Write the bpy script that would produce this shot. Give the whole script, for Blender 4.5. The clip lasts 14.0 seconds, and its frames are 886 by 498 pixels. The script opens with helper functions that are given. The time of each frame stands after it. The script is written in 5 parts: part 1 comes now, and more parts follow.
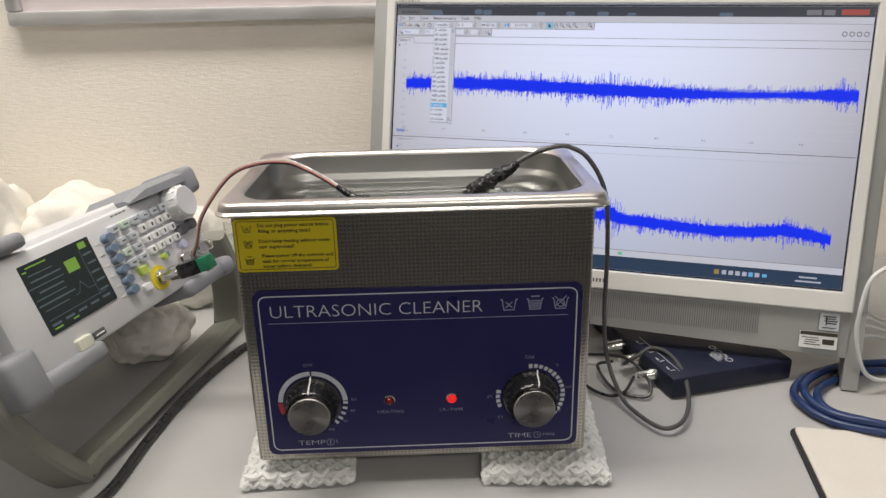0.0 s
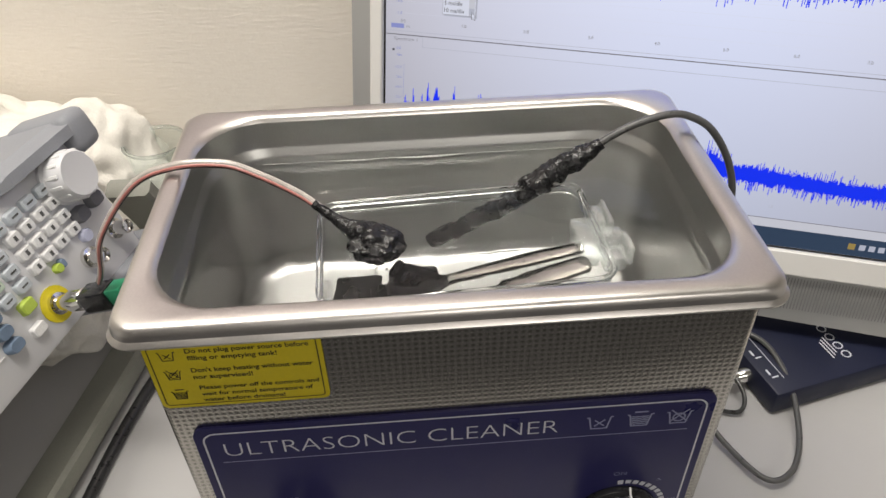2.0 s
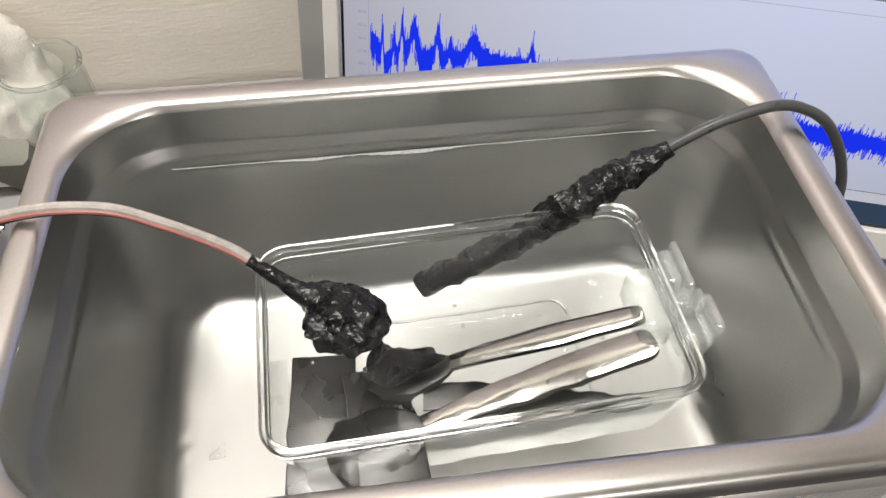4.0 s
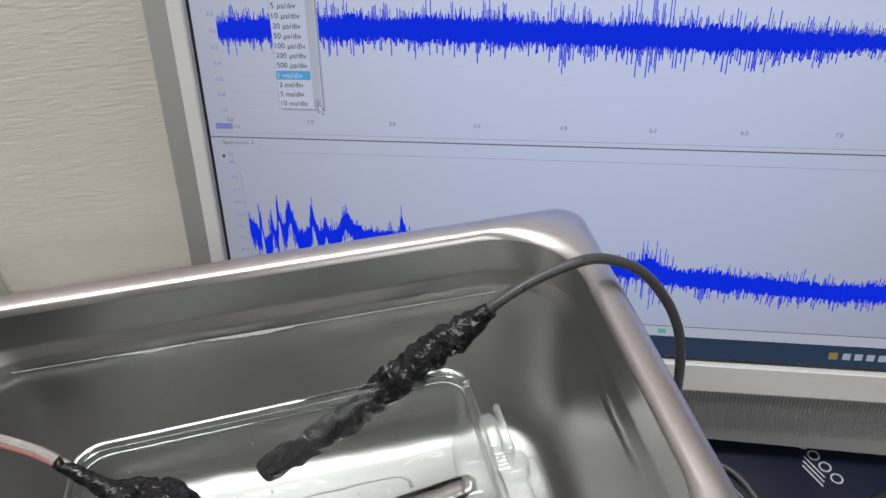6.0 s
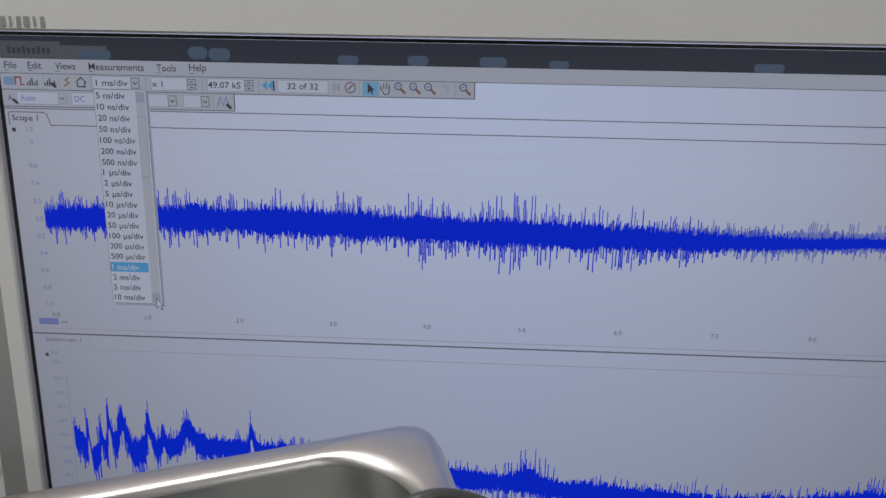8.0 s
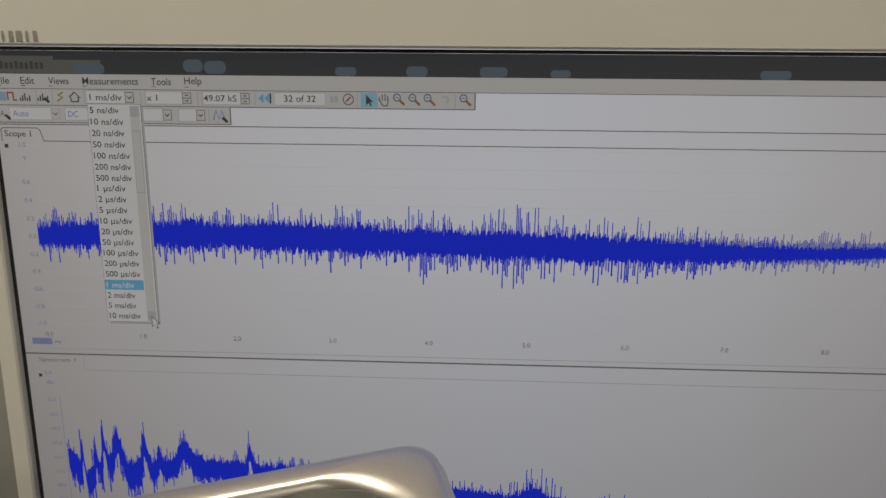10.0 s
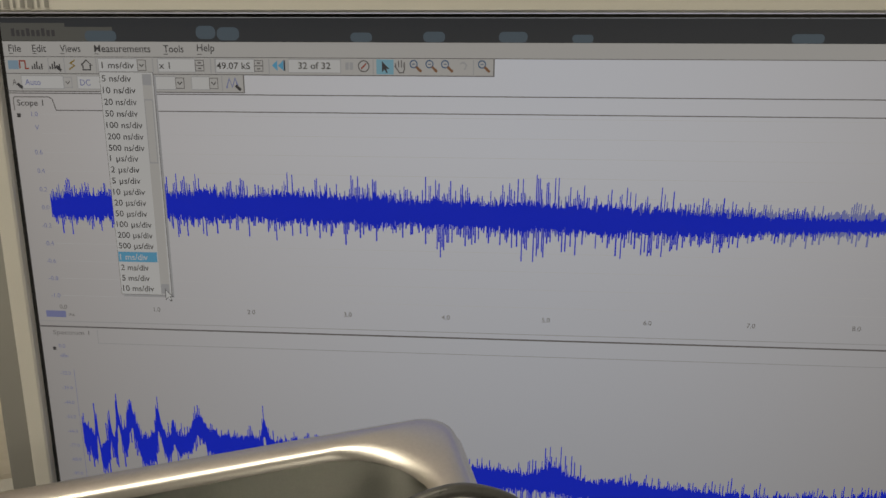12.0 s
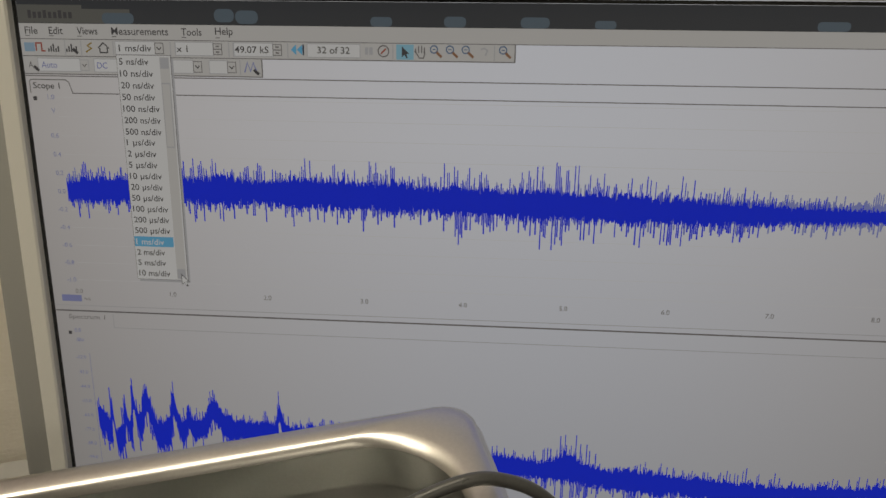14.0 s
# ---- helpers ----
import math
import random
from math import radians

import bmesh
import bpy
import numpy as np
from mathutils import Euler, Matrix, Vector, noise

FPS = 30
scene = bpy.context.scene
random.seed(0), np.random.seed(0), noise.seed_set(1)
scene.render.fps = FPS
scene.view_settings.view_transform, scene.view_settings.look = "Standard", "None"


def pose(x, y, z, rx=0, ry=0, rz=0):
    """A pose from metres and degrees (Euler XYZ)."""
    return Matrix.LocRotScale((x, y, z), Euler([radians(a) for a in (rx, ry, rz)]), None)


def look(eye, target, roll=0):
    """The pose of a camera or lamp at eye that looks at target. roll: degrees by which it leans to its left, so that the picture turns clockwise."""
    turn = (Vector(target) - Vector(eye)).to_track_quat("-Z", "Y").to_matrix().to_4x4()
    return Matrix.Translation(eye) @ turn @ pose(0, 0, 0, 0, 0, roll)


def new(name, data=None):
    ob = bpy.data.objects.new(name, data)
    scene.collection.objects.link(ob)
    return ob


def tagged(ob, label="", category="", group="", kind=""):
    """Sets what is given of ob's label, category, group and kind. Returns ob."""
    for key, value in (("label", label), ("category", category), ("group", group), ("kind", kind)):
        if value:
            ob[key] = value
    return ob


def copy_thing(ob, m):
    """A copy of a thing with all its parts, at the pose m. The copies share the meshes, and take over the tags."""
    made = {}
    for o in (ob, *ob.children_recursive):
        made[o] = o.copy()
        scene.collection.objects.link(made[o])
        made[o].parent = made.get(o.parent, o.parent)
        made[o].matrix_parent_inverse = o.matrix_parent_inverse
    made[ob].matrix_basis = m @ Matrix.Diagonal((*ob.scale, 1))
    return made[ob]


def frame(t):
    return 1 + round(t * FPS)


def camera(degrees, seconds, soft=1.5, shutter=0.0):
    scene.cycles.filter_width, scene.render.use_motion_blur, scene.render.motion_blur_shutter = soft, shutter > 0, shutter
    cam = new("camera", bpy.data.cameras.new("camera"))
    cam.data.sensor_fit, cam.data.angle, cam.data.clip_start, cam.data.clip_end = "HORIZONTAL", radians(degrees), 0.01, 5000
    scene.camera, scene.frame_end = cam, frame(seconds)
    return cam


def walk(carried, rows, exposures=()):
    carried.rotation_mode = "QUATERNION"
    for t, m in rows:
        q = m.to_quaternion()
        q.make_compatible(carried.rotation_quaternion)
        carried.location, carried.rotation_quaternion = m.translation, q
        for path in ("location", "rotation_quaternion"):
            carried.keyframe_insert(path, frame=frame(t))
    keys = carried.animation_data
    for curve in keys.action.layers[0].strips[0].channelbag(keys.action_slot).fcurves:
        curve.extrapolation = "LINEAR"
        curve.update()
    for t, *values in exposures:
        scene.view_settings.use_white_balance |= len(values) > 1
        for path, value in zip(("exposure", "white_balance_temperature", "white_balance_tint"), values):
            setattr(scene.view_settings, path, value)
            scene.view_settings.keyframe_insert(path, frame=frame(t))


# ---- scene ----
cam = camera(62.1, 14.0)
PATH = [
    (0, (0.008, -0.482, 0.363), (0.052, 1.402, -0.307), -1.3),
    (0.5, (0.006, -0.449, 0.365), (0.034, 1.428, -0.324), -1.3),
    (1, (0.001, -0.382, 0.393), (0.023, 1.415, -0.483), -2.3),
    (1.5, (-0.008, -0.3, 0.414), (0.052, 1.406, -0.628), -2.1),
    (2, (-0.015, -0.205, 0.426), (0.068, 1.334, -0.849), -1.6),
    (2.5, (-0.017, -0.126, 0.425), (0.091, 1.196, -1.072), -0.8),
    (2.7, (-0.02, -0.101, 0.423), (0.112, 1.147, -1.134), 0.1),
    (5, (-0.011, -0.056, 0.4), (0.165, 1.158, -1.18), 0.3),
    (5.5, (0.011, -0.063, 0.407), (0.191, 1.323, -1.023), -2.4),
    (6, (0.045, -0.069, 0.408), (0.255, 1.466, -0.857), -4.2),
    (6.5, (0.071, -0.077, 0.404), (0.347, 1.526, -0.759), -4.0),
    (7, (0.084, -0.083, 0.405), (0.44, 1.553, -0.69), -3.2),
    (7.5, (0.086, -0.065, 0.41), (0.496, 1.602, -0.616), -0.9),
    (8, (0.086, -0.04, 0.403), (0.537, 1.688, -0.499), -0.4),
    (8.2, (0.087, -0.036, 0.404), (0.538, 1.7, -0.48), -0.3),
    (10.5, (0.088, -0.033, 0.396), (0.529, 1.716, -0.468), -1.4),
    (11, (0.088, -0.031, 0.393), (0.51, 1.714, -0.487), -1.5),
    (11.5, (0.088, -0.031, 0.392), (0.497, 1.714, -0.495), -1.5),
    (12, (0.089, -0.031, 0.389), (0.487, 1.717, -0.496), -1.6),
    (12.5, (0.088, -0.031, 0.39), (0.484, 1.712, -0.508), -1.6),
    (13, (0.084, -0.028, 0.392), (0.486, 1.701, -0.529), -1.4),
    (13.5, (0.083, -0.027, 0.391), (0.479, 1.699, -0.538), -1.3),
    (14, (0.083, -0.028, 0.389), (0.471, 1.705, -0.53), -1.2),
]
walk(cam, [(t, look(eye, target, roll)) for t, eye, target, roll in PATH],
     [(0, 0.06, 6750, 10), (2.6, 0.16, 6750, 10), (4.8, -0.10, 6500, 10), (6.5, -0.52, 6100, 10), (7.5, -0.83, 6150, 10), (8.2, -0.87, 6150, 10), (10.3, -0.99, 8100, 4), (14, -1.02, 8100, 4)])
# ---- world and lights ----
world = bpy.data.worlds.new("room_world")
scene.world = world
world.use_nodes = True
world.node_tree.nodes["Background"].inputs[0].default_value = (0.9, 0.95, 1.0, 1)
world.node_tree.nodes["Background"].inputs[1].default_value = 0.12


def area(name, at, target, sx, sy, watts, colour):
    d = bpy.data.lights.new(name, "AREA")
    d.shape, d.size, d.size_y, d.energy, d.color = "RECTANGLE", sx, sy, watts, colour
    ob = new(name, d)
    ob.matrix_world = look(at, target)
    return ob


# ceiling fluorescent rows of the room
area("ceiling_lamp_light", (-0.36, 0.0, 1.60), (-0.36, 0.0, 0), 1.25, 0.3, 26, (1.0, 0.97, 0.92))
area("ceiling_lamp_light", (0.5, -2.1, 1.60), (0.5, -2.1, 0), 1.25, 0.3, 21, (1.0, 0.97, 0.92))


# ---- materials ----
def nodes_of(name):
    m = bpy.data.materials.new(name)
    m.use_nodes = True
    nt = m.node_tree
    return m, nt, nt.nodes["Principled BSDF"]


def surf(name, colour, rough=0.5, metal=0.0, scale=60.0, vary=0.12, bump=0.0, fine=900.0, stretch=(1, 1, 1), rvary=0.1, coat=0.0, spec=0.5):
    """Painted, plastic or metal surface with stains at one scale and grain at another."""
    m, nt, p = nodes_of(name)
    N, L = nt.nodes, nt.links
    tc, mp = N.new("ShaderNodeTexCoord"), N.new("ShaderNodeMapping")
    mp.inputs["Scale"].default_value = stretch
    L.new(tc.outputs["Object"], mp.inputs[0])
    big, small = N.new("ShaderNodeTexNoise"), N.new("ShaderNodeTexNoise")
    big.inputs["Scale"].default_value, big.inputs["Detail"].default_value = scale, 4
    small.inputs["Scale"].default_value, small.inputs["Detail"].default_value = fine, 2
    L.new(mp.outputs[0], big.inputs[0]), L.new(mp.outputs[0], small.inputs[0])
    add = N.new("ShaderNodeMath")
    add.operation = "ADD"
    L.new(big.outputs[0], add.inputs[0]), L.new(small.outputs[0], add.inputs[1])
    ramp = N.new("ShaderNodeMapRange")
    ramp.inputs[1].default_value, ramp.inputs[2].default_value = 0.6, 1.4
    ramp.inputs[3].default_value, ramp.inputs[4].default_value = 1 - vary, 1 + vary
    L.new(add.outputs[0], ramp.inputs[0])
    mul = N.new("ShaderNodeVectorMath")
    mul.operation = "SCALE"
    mul.inputs[0].default_value = colour
    L.new(ramp.outputs[0], mul.inputs["Scale"])
    L.new(mul.outputs[0], p.inputs["Base Color"])
    rr = N.new("ShaderNodeMapRange")
    rr.inputs[1].default_value, rr.inputs[2].default_value = 0.3, 0.7
    rr.inputs[3].default_value, rr.inputs[4].default_value = max(0.02, rough - rvary), min(1, rough + rvary)
    L.new(big.outputs[0], rr.inputs[0])
    L.new(rr.outputs[0], p.inputs["Roughness"])
    p.inputs["Metallic"].default_value = metal
    p.inputs["Specular IOR Level"].default_value = spec
    if coat:
        p.inputs["Coat Weight"].default_value = coat
        p.inputs["Coat Roughness"].default_value = 0.1
    if bump:
        b = N.new("ShaderNodeBump")
        b.inputs["Strength"].default_value, b.inputs["Distance"].default_value = bump, 0.001
        L.new(small.outputs[0], b.inputs["Height"])
        L.new(b.outputs[0], p.inputs["Normal"])
    return m


def glow(name, colour, strength):
    m, nt, p = nodes_of(name)
    p.inputs["Base Color"].default_value = (0.008, 0.008, 0.008, 1)
    p.inputs["Roughness"].default_value = 0.35
    p.inputs["Specular IOR Level"].default_value = 0.12
    p.inputs["Emission Color"].default_value = (*colour, 1)
    p.inputs["Emission Strength"].default_value = strength
    return m


def clear(name, tint, gloss_rough=0.03, ior=1.45, milk=0.0):
    """Thin clear plastic or glass: passes light straight on, with a Fresnel gloss and a little cloudiness."""
    m, nt, p = nodes_of(name)
    N, L = nt.nodes, nt.links
    tr, gl, mix, fr = N.new("ShaderNodeBsdfTransparent"), N.new("ShaderNodeBsdfGlossy"), N.new("ShaderNodeMixShader"), N.new("ShaderNodeLayerWeight")
    tr.inputs[0].default_value = (*tint, 1)
    gl.inputs["Roughness"].default_value = gloss_rough
    pw, mr = N.new("ShaderNodeMath"), N.new("ShaderNodeMapRange")
    pw.operation, pw.inputs[1].default_value = "POWER", 4.0
    mr.inputs[3].default_value, mr.inputs[4].default_value = ((ior - 1) / (ior + 1)) ** 2, 0.75
    L.new(fr.outputs["Facing"], pw.inputs[0]), L.new(pw.outputs[0], mr.inputs[0])
    cloud, haze = N.new("ShaderNodeMixShader"), N.new("ShaderNodeBsdfDiffuse")
    haze.inputs[0].default_value = (0.85, 0.87, 0.86, 1)
    cloud.inputs[0].default_value = milk
    L.new(tr.outputs[0], cloud.inputs[1]), L.new(haze.outputs[0], cloud.inputs[2])
    L.new(mr.outputs[0], mix.inputs[0]), L.new(cloud.outputs[0], mix.inputs[1]), L.new(gl.outputs[0], mix.inputs[2])
    L.new(mix.outputs[0], N["Material Output"].inputs[0])
    N.remove(p)
    return m


def glass(name, colour, rough, ior):
    m, nt, p = nodes_of(name)
    p.inputs["Base Color"].default_value = (*colour, 1)
    p.inputs["Roughness"].default_value = rough
    p.inputs["IOR"].default_value = ior
    p.inputs["Transmission Weight"].default_value = 1
    return m


def water_surface():
    m, nt, p = nodes_of("water")
    N, L = nt.nodes, nt.links
    p.inputs["Base Color"].default_value = (0.97, 0.985, 0.98, 1)
    p.inputs["Roughness"].default_value = 0.0
    p.inputs["IOR"].default_value = 1.33
    p.inputs["Transmission Weight"].default_value = 1
    tc, n1, b = N.new("ShaderNodeTexCoord"), N.new("ShaderNodeTexNoise"), N.new("ShaderNodeBump")
    n1.inputs["Scale"].default_value, n1.inputs["Detail"].default_value = 55, 2
    b.inputs["Strength"].default_value, b.inputs["Distance"].default_value = 0.05, 0.0010
    L.new(tc.outputs["Object"], n1.inputs[0]), L.new(n1.outputs[0], b.inputs["Height"]), L.new(b.outputs[0], p.inputs["Normal"])
    return m


def dimpled_steel():
    """Stainless sheet embossed with a square grid of small dimples."""
    m, nt, p = nodes_of("dimpled_steel")
    N, L = nt.nodes, nt.links
    tc, sep = N.new("ShaderNodeTexCoord"), N.new("ShaderNodeSeparateXYZ")
    L.new(tc.outputs["Object"], sep.inputs[0])
    k = 2 * math.pi / 0.0058

    def op(kind, a, b=None):
        n = N.new("ShaderNodeMath")
        n.operation = kind
        for i, v in enumerate((a, b)):
            if v is None:
                continue
            if isinstance(v, (int, float)):
                n.inputs[i].default_value = v
            else:
                L.new(v, n.inputs[i])
        return n.outputs[0]

    sx = op("SINE", op("MULTIPLY", op("ADD", sep.outputs[0], sep.outputs[1]), k))
    sz = op("SINE", op("MULTIPLY", sep.outputs[2], k))
    dots = op("POWER", op("MAXIMUM", op("ABSOLUTE", op("MULTIPLY", sx, sz)), 0.0), 1.6)
    big = N.new("ShaderNodeTexNoise")
    big.inputs["Scale"].default_value, big.inputs["Detail"].default_value = 25, 3
    L.new(tc.outputs["Object"], big.inputs[0])
    # dots also darken the base colour, in place of shade inside each dimple
    ramp = N.new("ShaderNodeMix")
    ramp.data_type = "RGBA"
    ramp.inputs[6].default_value, ramp.inputs[7].default_value = (0.49, 0.47, 0.43, 1), (0.23, 0.22, 0.195, 1)
    L.new(dots, ramp.inputs[0])
    L.new(ramp.outputs[2], p.inputs["Base Color"])
    p.inputs["Metallic"].default_value = 1
    rr = N.new("ShaderNodeMapRange")
    rr.inputs[3].default_value, rr.inputs[4].default_value = 0.17, 0.26
    L.new(big.outputs[0], rr.inputs[0]), L.new(rr.outputs[0], p.inputs["Roughness"])
    b = N.new("ShaderNodeBump")
    b.invert = True
    b.inputs["Strength"].default_value, b.inputs["Distance"].default_value = 0.16, 0.0004
    L.new(dots, b.inputs["Height"]), L.new(b.outputs[0], p.inputs["Normal"])
    return m


def wallpaper():
    m, nt, p = nodes_of("wallpaper")
    N, L = nt.nodes, nt.links
    tc, mp = N.new("ShaderNodeTexCoord"), N.new("ShaderNodeMapping")
    mp.inputs["Scale"].default_value = (110, 110, 480)
    L.new(tc.outputs["Object"], mp.inputs[0])
    n1, n2, n3 = N.new("ShaderNodeTexNoise"), N.new("ShaderNodeTexNoise"), N.new("ShaderNodeTexNoise")
    L.new(mp.outputs[0], n1.inputs[0]), L.new(tc.outputs["Object"], n2.inputs[0]), L.new(tc.outputs["Object"], n3.inputs[0])
    n1.inputs["Scale"].default_value, n1.inputs["Detail"].default_value = 1.0, 4
    n2.inputs["Scale"].default_value, n2.inputs["Detail"].default_value = 6, 3
    n3.inputs["Scale"].default_value = 420
    col = N.new("ShaderNodeMix")
    col.data_type = "RGBA"
    col.inputs[6].default_value, col.inputs[7].default_value = (0.85, 0.79, 0.71, 1), (0.91, 0.86, 0.79, 1)
    blend = N.new("ShaderNodeMath")
    blend.operation = "MULTIPLY_ADD"
    blend.inputs[1].default_value, blend.inputs[2].default_value = 1.0, -0.1
    L.new(n1.outputs[0], blend.inputs[0])
    L.new(blend.outputs[0], col.inputs[0]), L.new(col.outputs[2], p.inputs["Base Color"])
    p.inputs["Roughness"].default_value = 0.85
    b, b2 = N.new("ShaderNodeBump"), N.new("ShaderNodeBump")
    b.inputs["Strength"].default_value, b.inputs["Distance"].default_value = 0.5, 0.0012
    b2.inputs["Strength"].default_value, b2.inputs["Distance"].default_value = 0.2, 0.001
    L.new(n1.outputs[0], b.inputs["Height"]), L.new(n3.outputs[0], b2.inputs["Height"])
    L.new(b.outputs[0], b2.inputs["Normal"]), L.new(b2.outputs[0], p.inputs["Normal"])
    return m


WALLPAPER = wallpaper()
DESK = surf("desk_laminate", (0.43, 0.425, 0.425), 0.42, 0, 9, 0.04, 0.05, 1500)
PAINT = surf("white_paint", (0.75, 0.74, 0.72), 0.7, 0, 3, 0.04)
DIMPAINT = surf("grey_wall_paint", (0.24, 0.24, 0.24), 0.8, 0, 3, 0.1)
CARPET = surf("floor_carpet", (0.085, 0.085, 0.09), 0.95, 0, 60, 0.25, 0.4, 500)
STEEL = surf("tank_steel", (0.42, 0.42, 0.41), 0.34, 1, 9, 0.05, 0.02, 1200, (1, 1, 1), 0.07)
# same pressed sheet as the tank; the brightness difference is put into the colour
RIMSTEEL = surf("brighter_rim_steel", (0.62, 0.595, 0.575), 0.33, 1, 20, 0.05, 0.03, 900, (1, 1, 1), 0.05)
DIMPLED = dimpled_steel()
BLUE = surf("blue_panel_film", (0.022, 0.021, 0.096), 0.36, 0, 30, 0.06, 0.02, 1200, spec=0.3)
PRINT = surf("white_print", (0.62, 0.64, 0.70), 0.5, 0, 300, 0.08)
PALEPRINT = surf("pale_blue_print", (0.30, 0.32, 0.48), 0.5, 0, 300, 0.08)
REDPRINT = surf("red_print", (0.45, 0.04, 0.05), 0.5)
YELLOW = surf("yellow_label_film", (0.64, 0.52, 0.015), 0.45, 0, 40, 0.05)
INK = surf("black_ink", (0.04, 0.035, 0.02), 0.6)
BLACKPL = surf("black_plastic", (0.012, 0.012, 0.013), 0.22, 0, 60, 0.2, 0.03, 900, coat=0.3)
RUBBER = surf("black_rubber", (0.015, 0.015, 0.016), 0.6, 0, 60, 0.2)
TAPE = surf("black_vinyl_tape", (0.008, 0.008, 0.009), 0.24, 0, 160, 0.3, 1.0, 420, rvary=0.12, spec=0.4)
CABLE = surf("black_cable", (0.02, 0.02, 0.021), 0.33, 0, 200, 0.15, 0.02)
GREYCABLE = surf("grey_cable", (0.075, 0.075, 0.075), 0.35, 0, 200, 0.15)
CLEARJACKET = surf("clear_wire_jacket", (0.46, 0.42, 0.39), 0.25, 0, 150, 0.12, coat=0.5)
REDWIRE = surf("red_wire", (0.42, 0.16, 0.14), 0.4)
ALU = surf("spun_aluminium", (0.38, 0.37, 0.36), 0.34, 1, 60, 0.06, 0.1, 1500)
tangent = ALU.node_tree.nodes.new("ShaderNodeTangent")
tangent.direction_type, tangent.axis = "RADIAL", "Z"
ALU.node_tree.links.new(tangent.outputs[0], ALU.node_tree.nodes["Principled BSDF"].inputs["Tangent"])
ALU.node_tree.nodes["Principled BSDF"].inputs["Anisotropic"].default_value = 0.85
LEDOFF = surf("led_lens_dark", (0.16, 0.01, 0.01), 0.15, coat=0.6)
LEDON = glow("led_lens_lit", (0.85, 0.02, 0.02), 0.9)
CHROME = surf("chrome", (0.75, 0.74, 0.72), 0.12, 1, 50, 0.05)
CUTLERY = surf("polished_cutlery_steel", (0.47, 0.46, 0.44), 0.10, 1, 60, 0.12, 0.03, 300, rvary=0.05)
DARKSTEEL = surf("dark_steel_and_reflection", (0.085, 0.085, 0.085), 0.3, 1, 40, 0.15)
FOAM = surf("white_foam_net", (0.80, 0.80, 0.79), 0.8, 0, 200, 0.06, 0.2, 700)
BEZEL = surf("white_bezel_plastic", (0.76, 0.75, 0.73), 0.45, 0, 10, 0.03, 0.03, 2000)
SILVER = surf("silver_grey_plastic", (0.36, 0.36, 0.355), 0.42, 0.1, 20, 0.04, 0.05, 2500)
GRILLE = surf("grey_speaker_mesh", (0.20, 0.20, 0.20), 0.5)
DARKGREY = surf("dark_grey_plastic", (0.09, 0.09, 0.09), 0.55)
INSTRUMENT = surf("instrument_light_grey_plastic", (0.62, 0.62, 0.64), 0.5, 0, 15, 0.04, 0.04, 2000)
BUMPER = surf("instrument_grey_rubber_bumper", (0.25, 0.26, 0.285), 0.6, 0, 25, 0.08, 0.06, 1200)
HANDLE = surf("green_grey_handle_plastic", (0.225, 0.225, 0.195), 0.55, 0, 20, 0.1, 0.08, 900)
KEYWHITE = surf("white_key", (0.74, 0.74, 0.74), 0.5)
KEYGREY = surf("pale_grey_key", (0.50, 0.54, 0.58), 0.5)
KEYBLUE = surf("blue_grey_key", (0.16, 0.22, 0.31), 0.5)
KEYGREEN = surf("lime_key", (0.42, 0.55, 0.08), 0.5)
KEYPALEGREEN = surf("pale_green_key", (0.52, 0.62, 0.52), 0.5)
KEYLILAC = surf("lilac_key", (0.46, 0.48, 0.62), 0.5)
KEYDARK = surf("dark_grey_key", (0.14, 0.14, 0.155), 0.5)
KEYCREAM = surf("cream_switch", (0.66, 0.66, 0.56), 0.5)
YELLOWRING = surf("yellow_ring", (0.70, 0.58, 0.02), 0.5)
GREENTERM = surf("green_terminal_block", (0.02, 0.24, 0.12), 0.4)
NAVY = surf("navy_plastic_case", (0.011, 0.014, 0.036), 0.45, 0, 30, 0.1, 0.1, 1500, spec=0.35)
CLOTH = surf("cream_cotton_cloth", (0.80, 0.77, 0.71), 0.95, 0, 30, 0.06, 0.6, 600)
BLUECABLE = surf("blue_network_cable", (0.012, 0.032, 0.115), 0.4, 0, 100, 0.1)
WHITECABLE = surf("white_cable", (0.72, 0.72, 0.72), 0.4, 0, 100, 0.06)
PALEBEIGE = surf("beige_mat_fabric", (0.66, 0.62, 0.57), 0.9, 0, 25, 0.06, 0.3, 900)
ALUFRAME = surf("aluminium_frame", (0.62, 0.62, 0.62), 0.4, 0.6, 30, 0.05)
PAPER = surf("pale_pink_paper", (0.68, 0.60, 0.62), 0.8, 0, 8, 0.06)
WATER = water_surface()
CLEARPL = clear("clear_tray_plastic", (0.93, 0.945, 0.945), 0.03, 1.5, 0.02)
SCUM = surf("pale_waterline_film", (0.36, 0.36, 0.35), 0.5, 0, 400, 0.3)
CLIPPL = clear("cloudy_clip_plastic", (0.93, 0.945, 0.94), 0.08, 1.8, 0.15)
CLEARRIM = glass("clear_plastic_rim", (0.97, 0.98, 0.98), 0.04, 1.45)
JARGLASS = clear("jar_glass", (0.93, 0.96, 0.95), 0.02, 1.5)


# ---- mesh helpers ----
def part(name, bm, material, parent=None, label="", smooth=True, m=None):
    me = bpy.data.meshes.new(name)
    bm.normal_update()
    bm.to_mesh(me)
    bm.free()
    me.materials.append(material)
    for f in me.polygons:
        f.use_smooth = smooth
    ob = new(name, me)
    if smooth:
        me.set_sharp_from_angle(angle=radians(35))
    if parent is not None:
        ob.parent = parent
    if m is not None:
        ob.matrix_basis = m
    if label:
        ob["label"] = label
    return ob


